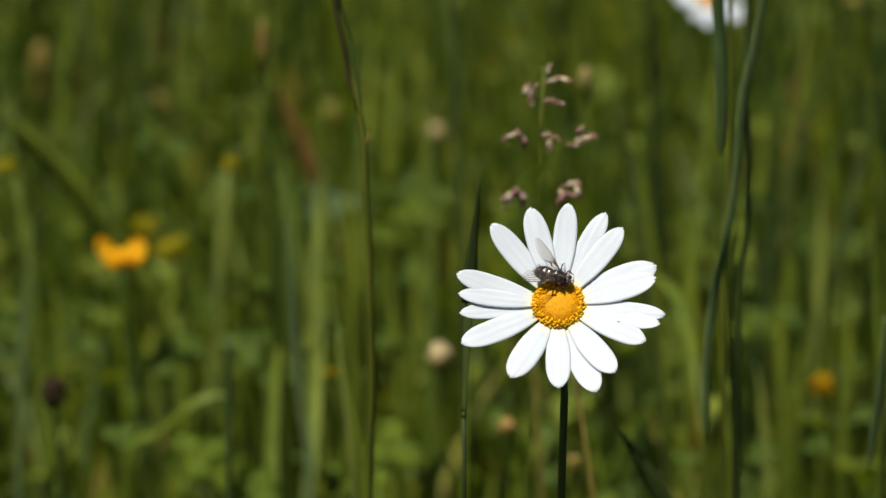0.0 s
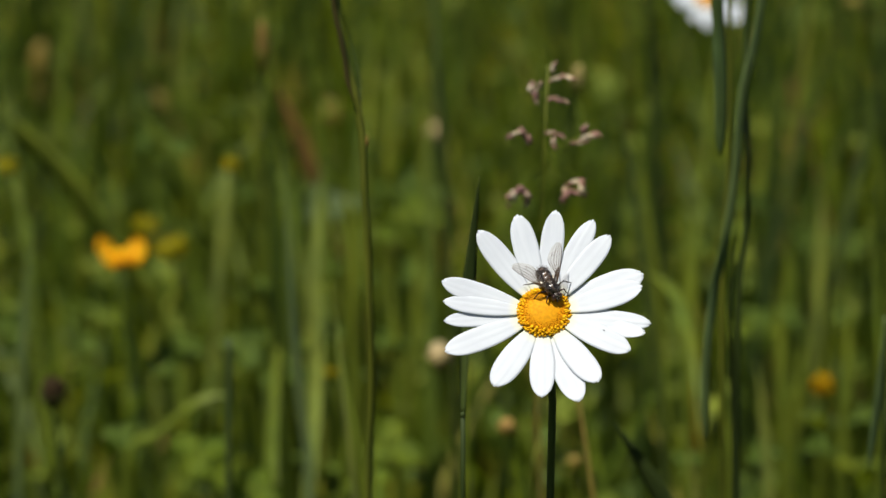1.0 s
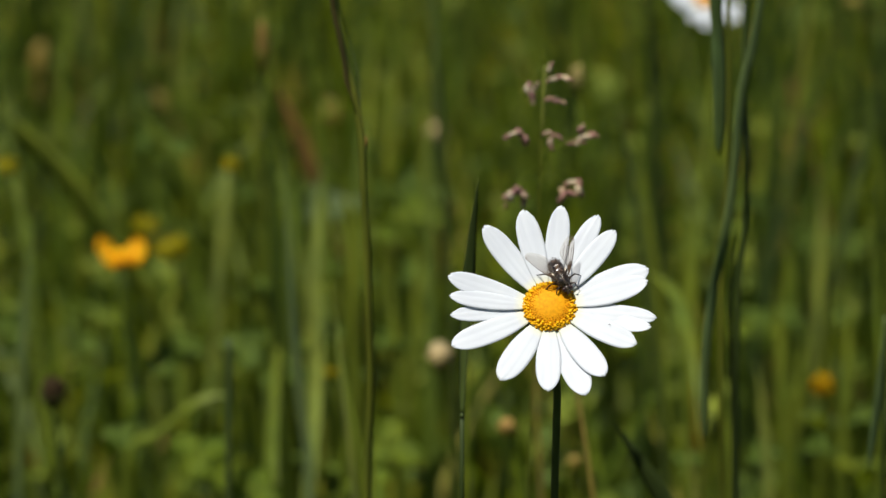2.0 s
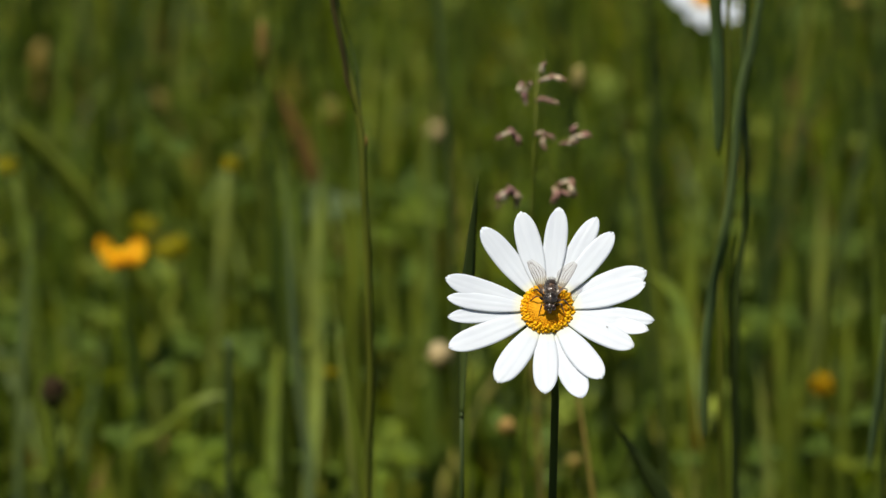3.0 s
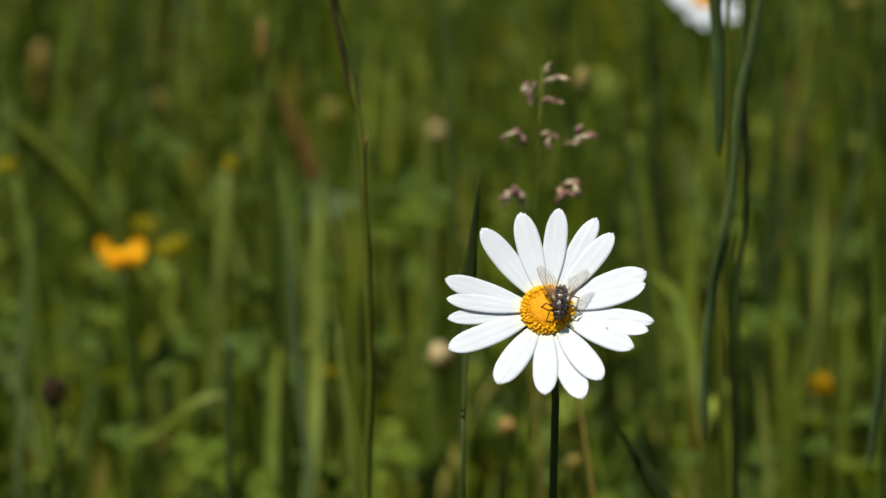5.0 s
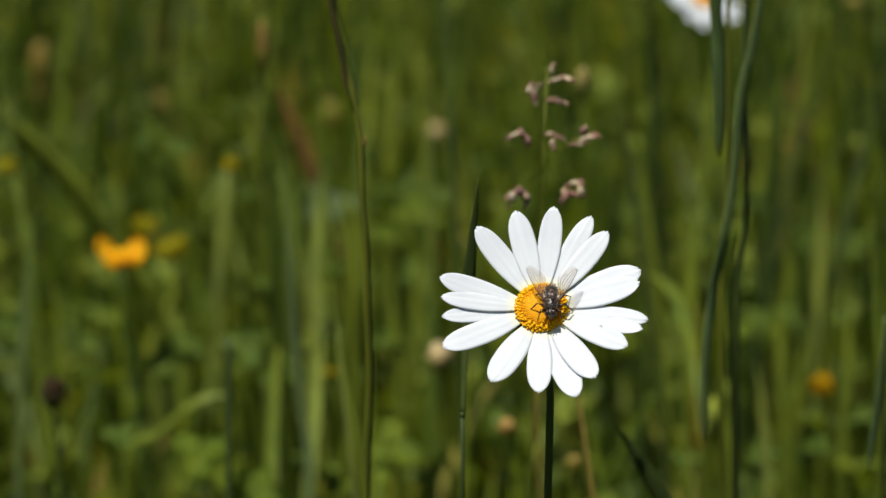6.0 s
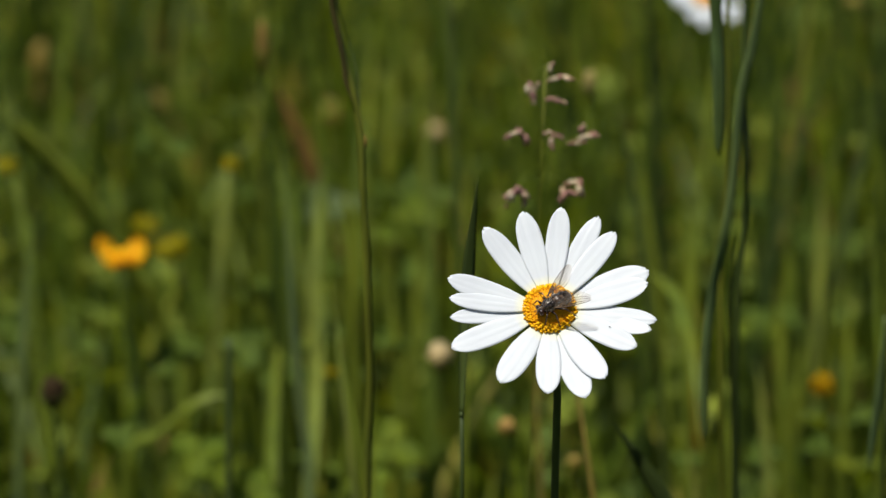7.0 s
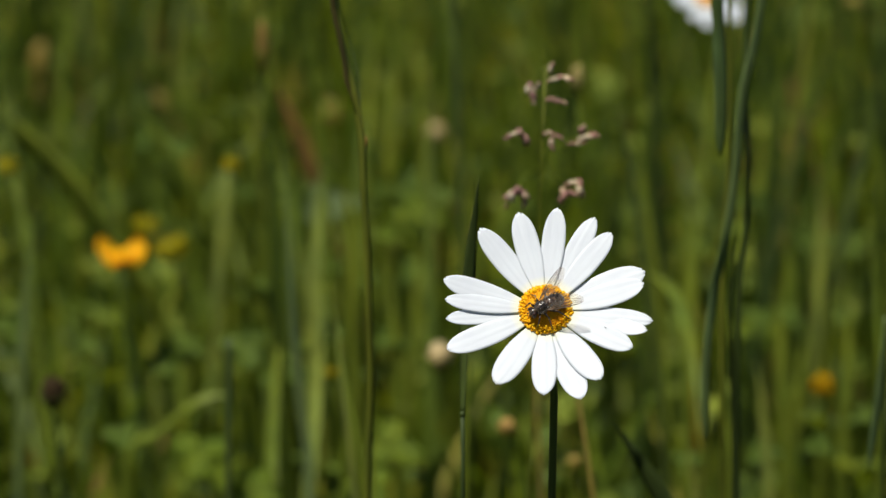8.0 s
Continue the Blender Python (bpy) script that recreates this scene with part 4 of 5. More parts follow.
buttercup((-0.1907, 1.4355), (-0.2007, 1.4155, 0.3035), 15.6, (0, 0, 1), "greenish yellow buttercup just opening", spread=0.45, turn=0.30, material=GREEN_YELLOW)
buttercup((-0.1320, 1.4773), (-0.1420, 1.4573, 0.2647), 18.8, (0.2, 0, 1), "dull yellow buttercup bud in the grass", spread=0.50, turn=0.30, material=GREEN_YELLOW)
buttercup((-0.1175, 1.4742), (-0.1285, 1.4542, 0.2532), 25.0, (-0.2, 0, 1), "dull yellow buttercup bud in the grass", spread=0.55, turn=0.30, material=GREEN_YELLOW)
buttercup((-0.0397, 1.3648), (-0.0497, 1.3448, 0.2268), 8.5, (0, 0, 1), "tiny closed yellow buttercup bud", spread=0.40, turn=0.30, material=GREEN_YELLOW)
bud_flower((-0.0013, 1.1745), (-0.0013, 1.1545, 0.2863), (9.9, 10.8), TAN, "round pale beige seed head on a thin stalk", name="faded_flower", stem_w=1.3, lean=(0, 0, 1), bow=0.008, scales=24)
bud_flower((0.0243, 1.1679), (0.0243, 1.1479, 0.2612), (6.7, 7.3), OCHRE, "small round brown flower bud", name="budding_flower", stem_w=1.3, lean=(0, 0, 1), bow=0.008, scales=16)
bud_flower((0.0520, 1.2124), (0.0520, 1.1924, 0.2336), (5.8, 5.8), DULL, "tiny round ochre flower bud", name="budding_flower", stem_w=1.3, lean=(0, 0, 1), bow=0.008, scales=0)
bud_flower((-0.0050, 1.9792), (-0.0050, 1.9592, 0.2029), (12.5, 12.5), TAN, "round dull beige seed head in the grass", name="faded_flower", stem_w=1.3, lean=(0, 0, 1), bow=0.008, scales=18)
bud_flower((-0.0835, 2.3738), (-0.0835, 2.3538, 0.1301), (18.9, 24.0), OCHRE, "ochre dry seed head among the grass", name="faded_flower", stem_w=1.3, lean=(0, 0, 1), bow=0.008, scales=14)
bud_flower((-0.2808, 2.1858), (-0.2808, 2.1658, 0.2015), (13.4, 31.5), DULL, "long reddish brown grass flower head", name="faded_flower", stem_w=1.3, lean=(0, 0, 1), bow=0.008, scales=20)
bud_flower((-0.1007, 1.1904), (-0.1507, 1.1704, 0.2668), (10.0, 12.5), BROWN, "dark brown plantain head on a leaning stalk", name="plantain", stem_mat=DARK_GREEN, stem_w=2.0, lean=(0, 0, 1), bow=-0.01, scales=26)
bud_flower((-0.0743, 1.3016), (-0.0743, 1.2816, 0.3793), (4.7, 21.0), OCHRE, "slim pinkish grass flower spike", name="spike_grass", stem_w=1.3, lean=(0, 0, 1), bow=0.008, scales=22)
bud_flower((-0.3050, 2.3780), (-0.3050, 2.3580, 0.1477), (14.6, 25.8), DULL, "faded ochre seed head among the grass", name="faded_flower", stem_w=1.3, lean=(0, 0, 1), bow=0.008, scales=0)
bud_flower((-0.2168, 2.3754), (-0.2168, 2.3554, 0.1396), (15.5, 18.9), DULL, "faded ochre seed head among the grass", name="faded_flower", stem_w=1.3, lean=(0, 0, 1), bow=0.008, scales=0)
bud_flower((0.2883, 2.1965), (0.2883, 2.1765, 0.2524), (15.8, 9.5), DULL, "pale seed head far in the grass", name="faded_flower", stem_w=1.3, lean=(0, 0, 1), bow=0.008, scales=0)
bud_flower((0.2994, 2.3634), (0.2994, 2.3434, 0.0892), (21.5, 25.8), DULL, "ochre seed head far in the grass", name="faded_flower", stem_w=1.3, lean=(0, 0, 1), bow=0.008, scales=0)
grass_blade((-0.0099, 1.6773), (-0.0677, 1.6573, 0.2401), (-0.0896, 1.6710, 0.2948), 14.0, RUST, "reddish brown dying leaf leaning in the grass", name="dry_leaf", slim=0.78)
grass_blade((0.2617, 1.8760), (0.2234, 1.8560, 0.2103), (0.2064, 1.8700, 0.2664), 10.9, RUST, "rusty brown dry grass leaf", name="dry_leaf", slim=0.78)
grass_blade((-0.1044, 1.5442), (-0.1976, 1.5628, 0.2744), (-0.2306, 1.5706, 0.3056), 13.2, MID_GREEN, "pale green blade bending down through the grass")
grass_blade((-0.1849, 1.3147), (-0.1810, 1.2947, 0.2326), (-0.1776, 1.3100, 0.2936), 8.2, BLUE_GREEN, "broad upright blue-green grass blade")
grass_blade((-0.0658, 1.5642), (-0.0711, 1.5442, 0.1998), (-0.0780, 1.5636, 0.2777), 9.8, LEAF, "broad upright light green grass blade")
grass_blade((-0.0676, 1.4625), (-0.0635, 1.4425, 0.2052), (-0.0575, 1.4646, 0.2939), 12.4, PALE_GREEN, "broad pale green blade in the sun")
grass_blade((-0.0099, 1.0702), (-0.0300, 1.0502, 0.2852), (-0.0367, 1.0597, 0.3235), 5.9, MID_GREEN, "folded green grass blade with a lit edge")
grass_blade((-0.0274, 1.0788), (-0.0363, 1.0588, 0.3196), (-0.0392, 1.0645, 0.3426), 2.8, PALE_GREEN, "thin pale green grass blade")
grass_blade((-0.0753, 1.0721), (-0.0749, 1.0521, 0.2929), (-0.0747, 1.0597, 0.3235), 3.2, DARK_GREEN, "dark thin grass stalk", stem=True)
grass_blade((-0.1261, 1.6622), (-0.1207, 1.6422, 0.1795), (-0.1155, 1.6592, 0.2475), 9.1, PALE_GREEN, "pale yellowish flower stalk", stem=True)
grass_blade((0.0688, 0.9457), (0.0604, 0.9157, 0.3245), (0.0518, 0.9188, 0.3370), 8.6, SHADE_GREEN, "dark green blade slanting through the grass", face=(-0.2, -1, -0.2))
curved_stalk((0.1140, 1.2300), [(0.1078, 1.235, 0.2068), (0.1063, 1.25, 0.2362), (0.1049, 1.27, 0.2548), (0.1029, 1.3, 0.265), (0.0993, 1.33, 0.2701), (0.0904, 1.36, 0.2708)], 6.0, MID_GREEN, "yellow-green blade bending over", blade=True, face=(-0.3, -0.6, 0.7), taper=9, foot_width=0.12)
clover_plant((-0.0843, 1.4500), (-0.0923, 1.42, 0.2194), 22, (0, -0.6, 0.8), LEAF, "light green clover leaf in the sun")
clover_plant((-0.0662, 1.4300), (-0.0742, 1.4, 0.2133), 21, (0.2, -0.6, 0.8), LEAF, "light green clover leaf in the sun")
clover_plant((-0.0508, 1.4800), (-0.0588, 1.45, 0.2171), 21, (-0.1, -0.6, 0.8), LEAF, "light green clover leaf in the sun")
clover_plant((-0.0707, 1.3000), (-0.0787, 1.27, 0.1986), 20, (0, -0.6, 0.8), LIME, "bright yellow-green clover leaf in the sun")
curved_stalk((0.1019, 1.068), [(0.1007, 1.06, 0.2653), (0.0983, 1.06, 0.2945), (0.0968, 1.06, 0.3142)], 2.9, MID_GREEN, "sunlit green grass blade in the meadow", blade=True)
curved_stalk((0.0907, 1.108), [(0.0902, 1.1, 0.252), (0.0893, 1.1, 0.2628), (0.0883, 1.1, 0.2747)], 2.8, MID_GREEN, "sunlit green grass blade in the meadow", blade=True)
curved_stalk((-0.0267, 1.068), [(-0.0288, 1.06, 0.2649), (-0.033, 1.06, 0.2862), (-0.0351, 1.06, 0.3028), (-0.0363, 1.06, 0.3203)], 4.2, BLUE_GREEN, "blue-green folded grass blade", blade=True)
curved_stalk((-0.1426, 1.508), [(-0.1428, 1.5, 0.1536), (-0.1431, 1.5, 0.177), (-0.1428, 1.5, 0.2032)], 9.0, PALE_GREEN, "pale green blade in the sun", blade=True)
curved_stalk((0.1899, 1.508), [(0.1901, 1.5, 0.1712), (0.1904, 1.5, 0.2003), (0.1901, 1.5, 0.2277)], 8.0, MID_GREEN, "sunlit green grass blade in the meadow", blade=True)
grass_blade((0.1795, 1.5809), (0.2097, 1.5609, 0.2666), (0.2197, 1.5706, 0.3056), 7.5, DARK_GREEN, "dark green grass blade in the meadow")
grass_blade((0.0477, 0.9860), (0.0448, 0.9560, 0.3209), (0.0409, 0.9617, 0.3435), 2.0, DULL, "dry brown grass stalk below the daisy", stem=True)
grass_blade((0.0361, 1.1219), (0.0342, 1.1019, 0.2860), (0.0332, 1.1059, 0.3020), 2.1, DULL, "thin reddish grass stalk", stem=True)
grass_blade((0.0923, 1.2876), (0.0783, 1.2676, 0.3306), (0.0725, 1.2755, 0.3623), 4.7, DARK_GREEN, "dark green grass blade in the meadow")
grass_blade((0.1113, 1.4768), (0.0984, 1.4568, 0.2626), (0.0930, 1.4659, 0.2991), 7.0, MID_GREEN, "sunlit green grass blade in the meadow")
stalk_m = grass_blade((0.0082, 1.3475), (0.0039, 1.3275, 0.3641), (0.0015, 1.3381, 0.4064), 3.9, DARK_GREEN, "dark grass stalk swaying at the back", stem=True)
grass_blade((0.0070, 1.1657), (0.0082, 1.1457, 0.2548), (0.0088, 1.1561, 0.2965), 3.4, MID_GREEN, "sunlit green grass blade in the meadow")
grass_blade((-0.0265, 1.1735), (-0.0277, 1.1535, 0.2861), (-0.0288, 1.1717, 0.3591), 3.4, MID_GREEN, "green grass blade beside a stalk")
grass_blade((-0.0784, 1.4781), (-0.0817, 1.4581, 0.2678), (-0.0858, 1.4822, 0.3643), 4.3, MID_GREEN, "thin green grass stalk", stem=True)
curved_stalk((-0.1420, 1.3300), [(-0.1378, 1.32, 0.1976), (-0.1238, 1.31, 0.2106), (-0.1104, 1.3, 0.2249), (-0.1001, 1.3, 0.2305), (-0.0904, 1.3, 0.231)], 6.5, MID_GREEN, "bright green blade arching over the grass", blade=True, face=(-0.3, -0.6, 0.8), taper=10)
curved_stalk((-0.0600, 1.3150), [(-0.0595, 1.32, 0.1783), (-0.0582, 1.35, 0.2002), (-0.0572, 1.38, 0.2178), (-0.0565, 1.42, 0.2309), (-0.0585, 1.45, 0.2449)], 9.0, PALE_GREEN, "broad pale green blade in the sun", blade=True)
curved_stalk((-0.0384, 1.128), [(-0.0376, 1.12, 0.2453), (-0.0361, 1.12, 0.2761), (-0.0362, 1.12, 0.3152), (-0.0368, 1.12, 0.3452)], 3.0, MID_GREEN, "thin sunlit green grass blade", blade=True)
curved_stalk((-0.0297, 1.168), [(-0.0304, 1.16, 0.2319), (-0.0317, 1.16, 0.2684), (-0.0332, 1.16, 0.3044), (-0.0326, 1.16, 0.3332)], 3.4, MID_GREEN, "thin sunlit green grass blade", blade=True)
curved_stalk((-0.0740, 1.2950), [(-0.075, 1.3, 0.185), (-0.0755, 1.335, 0.2101), (-0.075, 1.37, 0.2314), (-0.0758, 1.4, 0.2498)], 10.0, MID_GREEN, "broad soft olive green blade", blade=True)
clover_plant((-0.0942, 1.2902), (-0.1022, 1.2602, 0.2182), 24.8, (0, -0.45, 0.9), LIME, "bright yellow-green clover leaf in the sun")
clover_plant((-0.0893, 1.3261), (-0.0973, 1.2961, 0.1966), 19.5, (0.3, -0.4, 0.8), LIME, "bright yellow-green clover leaf in the sun")
clover_plant((0.1735, 1.6300), (0.1655, 1.6, 0.1754), 24.0, (0.1, -0.5, 0.8), LIME, "bright yellow-green clover leaf in the sun")
clover_plant((-0.0125, 1.3293), (-0.0229, 1.3, 0.2086), 26.0, (0, -0.6, 0.8), LIME, "bright yellow-green clover leaf in the sun")
clover_plant((-0.0230, 1.3058), (-0.0310, 1.2758, 0.1982), 20.2, (-0.2, -0.5, 0.8), LIME, "bright yellow-green clover leaf in the sun")
clover_plant((-0.1190, 1.3956), (-0.1270, 1.3656, 0.2273), 15.8, (-0.3, -0.6, 0.7), LEAF, "light green clover leaf in the sun")
clover_plant((-0.1092, 1.4170), (-0.1172, 1.3870, 0.2306), 15.5, (0.2, -0.3, 0.9), LEAF, "light green clover leaf in the sun")
clover_plant((-0.0607, 1.7330), (-0.0687, 1.7030, 0.2167), 22.0, (0.1, -0.4, 0.9), MIST_GREEN, "pale whitish green clover leaf in the sun")
clover_plant((-0.1348, 1.3684), (-0.1428, 1.3384, 0.2012), 16.1, (0, -0.45, 0.9), LEAF, "light green clover leaf in the sun")
clover_plant((-0.1974, 1.4764), (-0.2054, 1.4464, 0.2209), 18.8, (0.3, -0.5, 0.8), LEAF, "light green clover leaf in the sun")
clover_plant((-0.0872, 1.4751), (-0.0952, 1.4451, 0.2156), 16.1, (-0.2, -0.3, 0.9), LEAF, "light green clover leaf in the sun")
clover_plant((-0.1738, 1.5707), (-0.1818, 1.5407, 0.1859), 15.5, (0, -0.45, 0.9), LEAF, "light green clover leaf in the sun")
clover_plant((-0.0734, 1.3246), (-0.0814, 1.2946, 0.1907), 17.1, (0.1, -0.6, 0.8), LIME, "bright yellow-green clover leaf in the sun")
clover_plant((-0.1568, 1.8877), (-0.1648, 1.8577, 0.2169), 20.4, (0.1, -0.4, 0.9), LEAF, "light green clover leaf in the sun")
clover_plant((-0.0138, 1.8819), (-0.0218, 1.8519, 0.1937), 37.5, (-0.3, -0.4, 0.8), LEAF, "broad light green clover leaf in the grass")
clover_plant((0.1162, 1.3657), (0.1082, 1.3357, 0.1902), 12.5, (0, -0.45, 0.9), LEAF, "light green clover leaf in the sun")
clover_plant((0.1818, 1.5742), (0.1738, 1.5442, 0.1998), 17.2, (0.2, -0.4, 0.9), LEAF, "light green clover leaf in the sun")
clover_plant((-0.0173, 1.4751), (-0.0253, 1.4451, 0.2156), 16.1, (0.2, -0.4, 0.9), LEAF, "light green clover leaf in the sun")
grass_blade((0.1639, 1.4625), (0.1603, 1.4425, 0.2052), (0.1581, 1.4516, 0.2417), 8.1, MID_GREEN, "sunlit green grass blade in the meadow")
grass_blade((0.1755, 1.5545), (0.1801, 1.5345, 0.1608), (0.1839, 1.5442, 0.1998), 6.9, MID_GREEN, "pale green blade in the sun")
grass_blade((0.1889, 1.4612), (0.1920, 1.4412, 0.2000), (0.1939, 1.4503, 0.2365), 9.1, MID_GREEN, "sunlit green grass blade in the meadow")
grass_blade((0.1679, 1.1782), (0.1652, 1.1582, 0.3049), (0.1637, 1.1675, 0.3424), 3.4, MID_GREEN, "thin sunlit green grass blade")
grass_blade((0.1480, 1.3590), (0.1425, 1.3390, 0.2036), (0.1395, 1.3463, 0.2329), 6.5, PALE_GREEN, "pale green blade in the sun")
grass_blade((-0.0854, 1.5705), (-0.0883, 1.5505, 0.2249), (-0.0901, 1.5602, 0.2638), 9.8, MID_GREEN, "sunlit green grass blade in the meadow")
grass_blade((-0.0417, 1.4768), (-0.0446, 1.4568, 0.2626), (-0.0462, 1.4659, 0.2991), 7.0, MID_GREEN, "sunlit green grass blade in the meadow")
grass_blade((-0.0185, 1.5642), (-0.0141, 1.5442, 0.1998), (-0.0112, 1.5539, 0.2388), 8.6, MID_GREEN, "sunlit green grass blade in the meadow")
grass_blade((0.1088, 1.2589), (0.1021, 1.2389, 0.2153), (0.0993, 1.2434, 0.2334), 5.1, PALE_GREEN, "pale green blade in the sun")
clover_plant((0.1521, 1.3857), (0.1441, 1.3557, 0.1878), 15.3, (0, -0.45, 0.9), LEAF, "light green clover leaf in the sun")
clover_plant((0.1804, 1.4054), (0.1724, 1.3754, 0.1842), 15.5, (0.3, -0.4, 0.9), LEAF, "light green clover leaf in the sun")
clover_plant((0.2072, 1.4663), (0.1992, 1.4363, 0.1804), 14.5, (-0.2, -0.4, 0.9), LEAF, "light green clover leaf in the sun")
clover_plant((-0.0821, 1.5784), (-0.0901, 1.5484, 0.2165), 17.2, (0.2, -0.4, 0.9), LEAF, "light green clover leaf in the sun")
clover_plant((-0.0338, 1.5977), (-0.0418, 1.5677, 0.2115), 16.3, (-0.3, -0.4, 0.9), LEAF, "light green clover leaf in the sun")
clover_plant((-0.0066, 1.6379), (-0.0146, 1.6079, 0.2071), 17.9, (0.1, -0.5, 0.9), LEAF, "light green clover leaf in the sun")
grass_blade((-0.0483, 1.5133), (-0.0622, 1.4933, 0.2022), (-0.0734, 1.5054, 0.2507), 12.2, PALE_GREEN, "broad pale green blade in the sun")
grass_blade((-0.0476, 1.5705), (-0.0436, 1.5505, 0.2249), (-0.0413, 1.5602, 0.2638), 9.8, MID_GREEN, "sunlit green grass blade in the meadow")
grass_blade((-0.0189, 1.4625), (-0.0226, 1.4425, 0.2052), (-0.0253, 1.4536, 0.2496), 9.1, MID_GREEN, "sunlit green grass blade in the meadow")
grass_blade((-0.0876, 1.8183), (-0.0279, 1.7983, 0.1856), (-0.0080, 1.7999, 0.1921), 19.9, MID_GREEN, "yellow-green blade bending over", face=(-0.3, -0.6, 0.8))
grass_blade((-0.0914, 1.5642), (-0.0958, 1.5442, 0.1998), (-0.0987, 1.5539, 0.2388), 8.6, MID_GREEN, "sunlit green grass blade in the meadow")
clover_plant((-0.0526, 1.6774), (-0.0606, 1.6474, 0.2002), 19.5, (0.1, -0.5, 0.9), LEAF, "light green clover leaf in the sun")
clover_plant((-0.1127, 1.8332), (-0.1207, 1.8032, 0.2049), 19.9, (0.2, -0.5, 0.9), LEAF, "light green clover leaf in the sun")
clover_plant((-0.0772, 1.7836), (-0.0852, 1.7536, 0.2130), 17.4, (-0.1, -0.5, 0.9), LEAF, "light green clover leaf in the sun")
clover_plant((-0.0223, 1.7852), (-0.0303, 1.7552, 0.2193), 19.4, (0.2, -0.4, 0.9), LEAF, "light green clover leaf in the sun")
clover_plant((-0.0487, 1.7048), (-0.0567, 1.6748, 0.2275), 22.8, (0, -0.5, 0.9), MIST_GREEN, "pale whitish green clover leaf in the sun")
clover_plant((-0.0542, 1.5260), (-0.0622, 1.4960, 0.2129), 16.7, (0.2, -0.5, 0.9), LEAF, "light green clover leaf in the sun")
clover_plant((0.1842, 1.7829), (0.1762, 1.7529, 0.2099), 19.4, (0.1, -0.5, 0.9), LEAF, "light green clover leaf in the sun")
clover_plant((0.1479, 1.7289), (0.1399, 1.6989, 0.2000), 18.8, (-0.2, -0.4, 0.9), LEAF, "light green clover leaf in the sun")
clover_plant((0.2132, 1.7782), (0.2052, 1.7482, 0.1911), 19.4, (0.2, -0.5, 0.9), LEAF, "light green clover leaf in the sun")
clover_plant((0.2326, 1.7289), (0.2246, 1.6989, 0.2000), 20.1, (-0.1, -0.5, 0.9), LEAF, "light green clover leaf in the sun")
clover_plant((0.1675, 1.5742), (0.1595, 1.5442, 0.1998), 16.1, (0.1, -0.4, 0.9), LEAF, "light green clover leaf in the sun")
clover_plant((0.2109, 1.6225), (0.2029, 1.5925, 0.1867), 16.6, (-0.2, -0.5, 0.9), LEAF, "light green clover leaf in the sun")
grass_blade((0.1262, 1.5705), (0.1228, 1.5505, 0.2249), (0.1208, 1.5602, 0.2638), 8.6, MID_GREEN, "sunlit green grass blade in the meadow")
grass_blade((0.1777, 1.6168), (0.1804, 1.5968, 0.2039), (0.1822, 1.6068, 0.2441), 10.1, MID_GREEN, "sunlit green grass blade in the meadow")
grass_blade((0.1877, 1.5684), (0.1904, 1.5484, 0.2165), (0.1925, 1.5602, 0.2638), 8.6, PALE_GREEN, "pale green blade in the sun")
grass_blade((0.1050, 1.1179), (0.1039, 1.0979, 0.2700), (0.1033, 1.1034, 0.2920), 4.9, MID_GREEN, "sunlit green grass blade in the meadow")
grass_blade((-0.1067, 1.7302), (-0.1518, 1.7102, 0.2456), (-0.1707, 1.7171, 0.2730), 12.5, MID_GREEN, "sunlit green grass blade in the meadow")
clover_plant((-0.1671, 1.8901), (-0.1751, 1.8601, 0.2268), 23.8, (0.2, -0.5, 0.9), LEAF, "light green clover leaf in the sun")
grass_blade((-0.0775, 1.4612), (-0.0801, 1.4412, 0.2000), (-0.0817, 1.4503, 0.2365), 10.8, MID_GREEN, "sunlit green grass blade in the meadow")
grass_blade((-0.1281, 1.4599), (-0.1242, 1.4399, 0.1948), (-0.1221, 1.4477, 0.2261), 9.1, MID_GREEN, "sunlit green grass blade in the meadow")
grass_blade((-0.0369, 1.7838), (-0.0303, 1.7638, 0.2537), (-0.0271, 1.7763, 0.3038), 11.0, MID_GREEN, "sunlit green grass blade in the meadow")
grass_blade((-0.0061, 1.8296), (-0.0119, 1.8096, 0.2307), (-0.0146, 1.8200, 0.2725), 9.9, MID_GREEN, "sunlit green grass blade in the meadow")
clover_plant((-0.1100, 1.4254), (-0.1180, 1.3954, 0.2228), 14.6, (0.1, -0.5, 0.9), LEAF, "light green clover leaf in the sun")
clover_plant((-0.0066, 1.7500), (-0.0146, 1.72, 0.2117), 26, (0, -0.6, 0.8), LIME, "bright yellow-green clover leaf in the sun")
clover_plant((-0.0168, 1.7100), (-0.0248, 1.68, 0.2136), 24, (0.2, -0.6, 0.8), LIME, "bright yellow-green clover leaf in the sun")
clover_plant((0.0007, 1.8300), (-0.0073, 1.8, 0.204), 25, (-0.2, -0.6, 0.8), LEAF, "light green clover leaf in the sun")
clover_plant((-0.0546, 1.6500), (-0.0626, 1.62, 0.2434), 20, (0, -0.6, 0.8), MIST_GREEN, "pale whitish green clover leaf in the sun")
clover_plant((-0.1517, 1.8300), (-0.1597, 1.8, 0.2321), 22, (0, -0.6, 0.8), LEAF, "light green clover leaf in the sun")



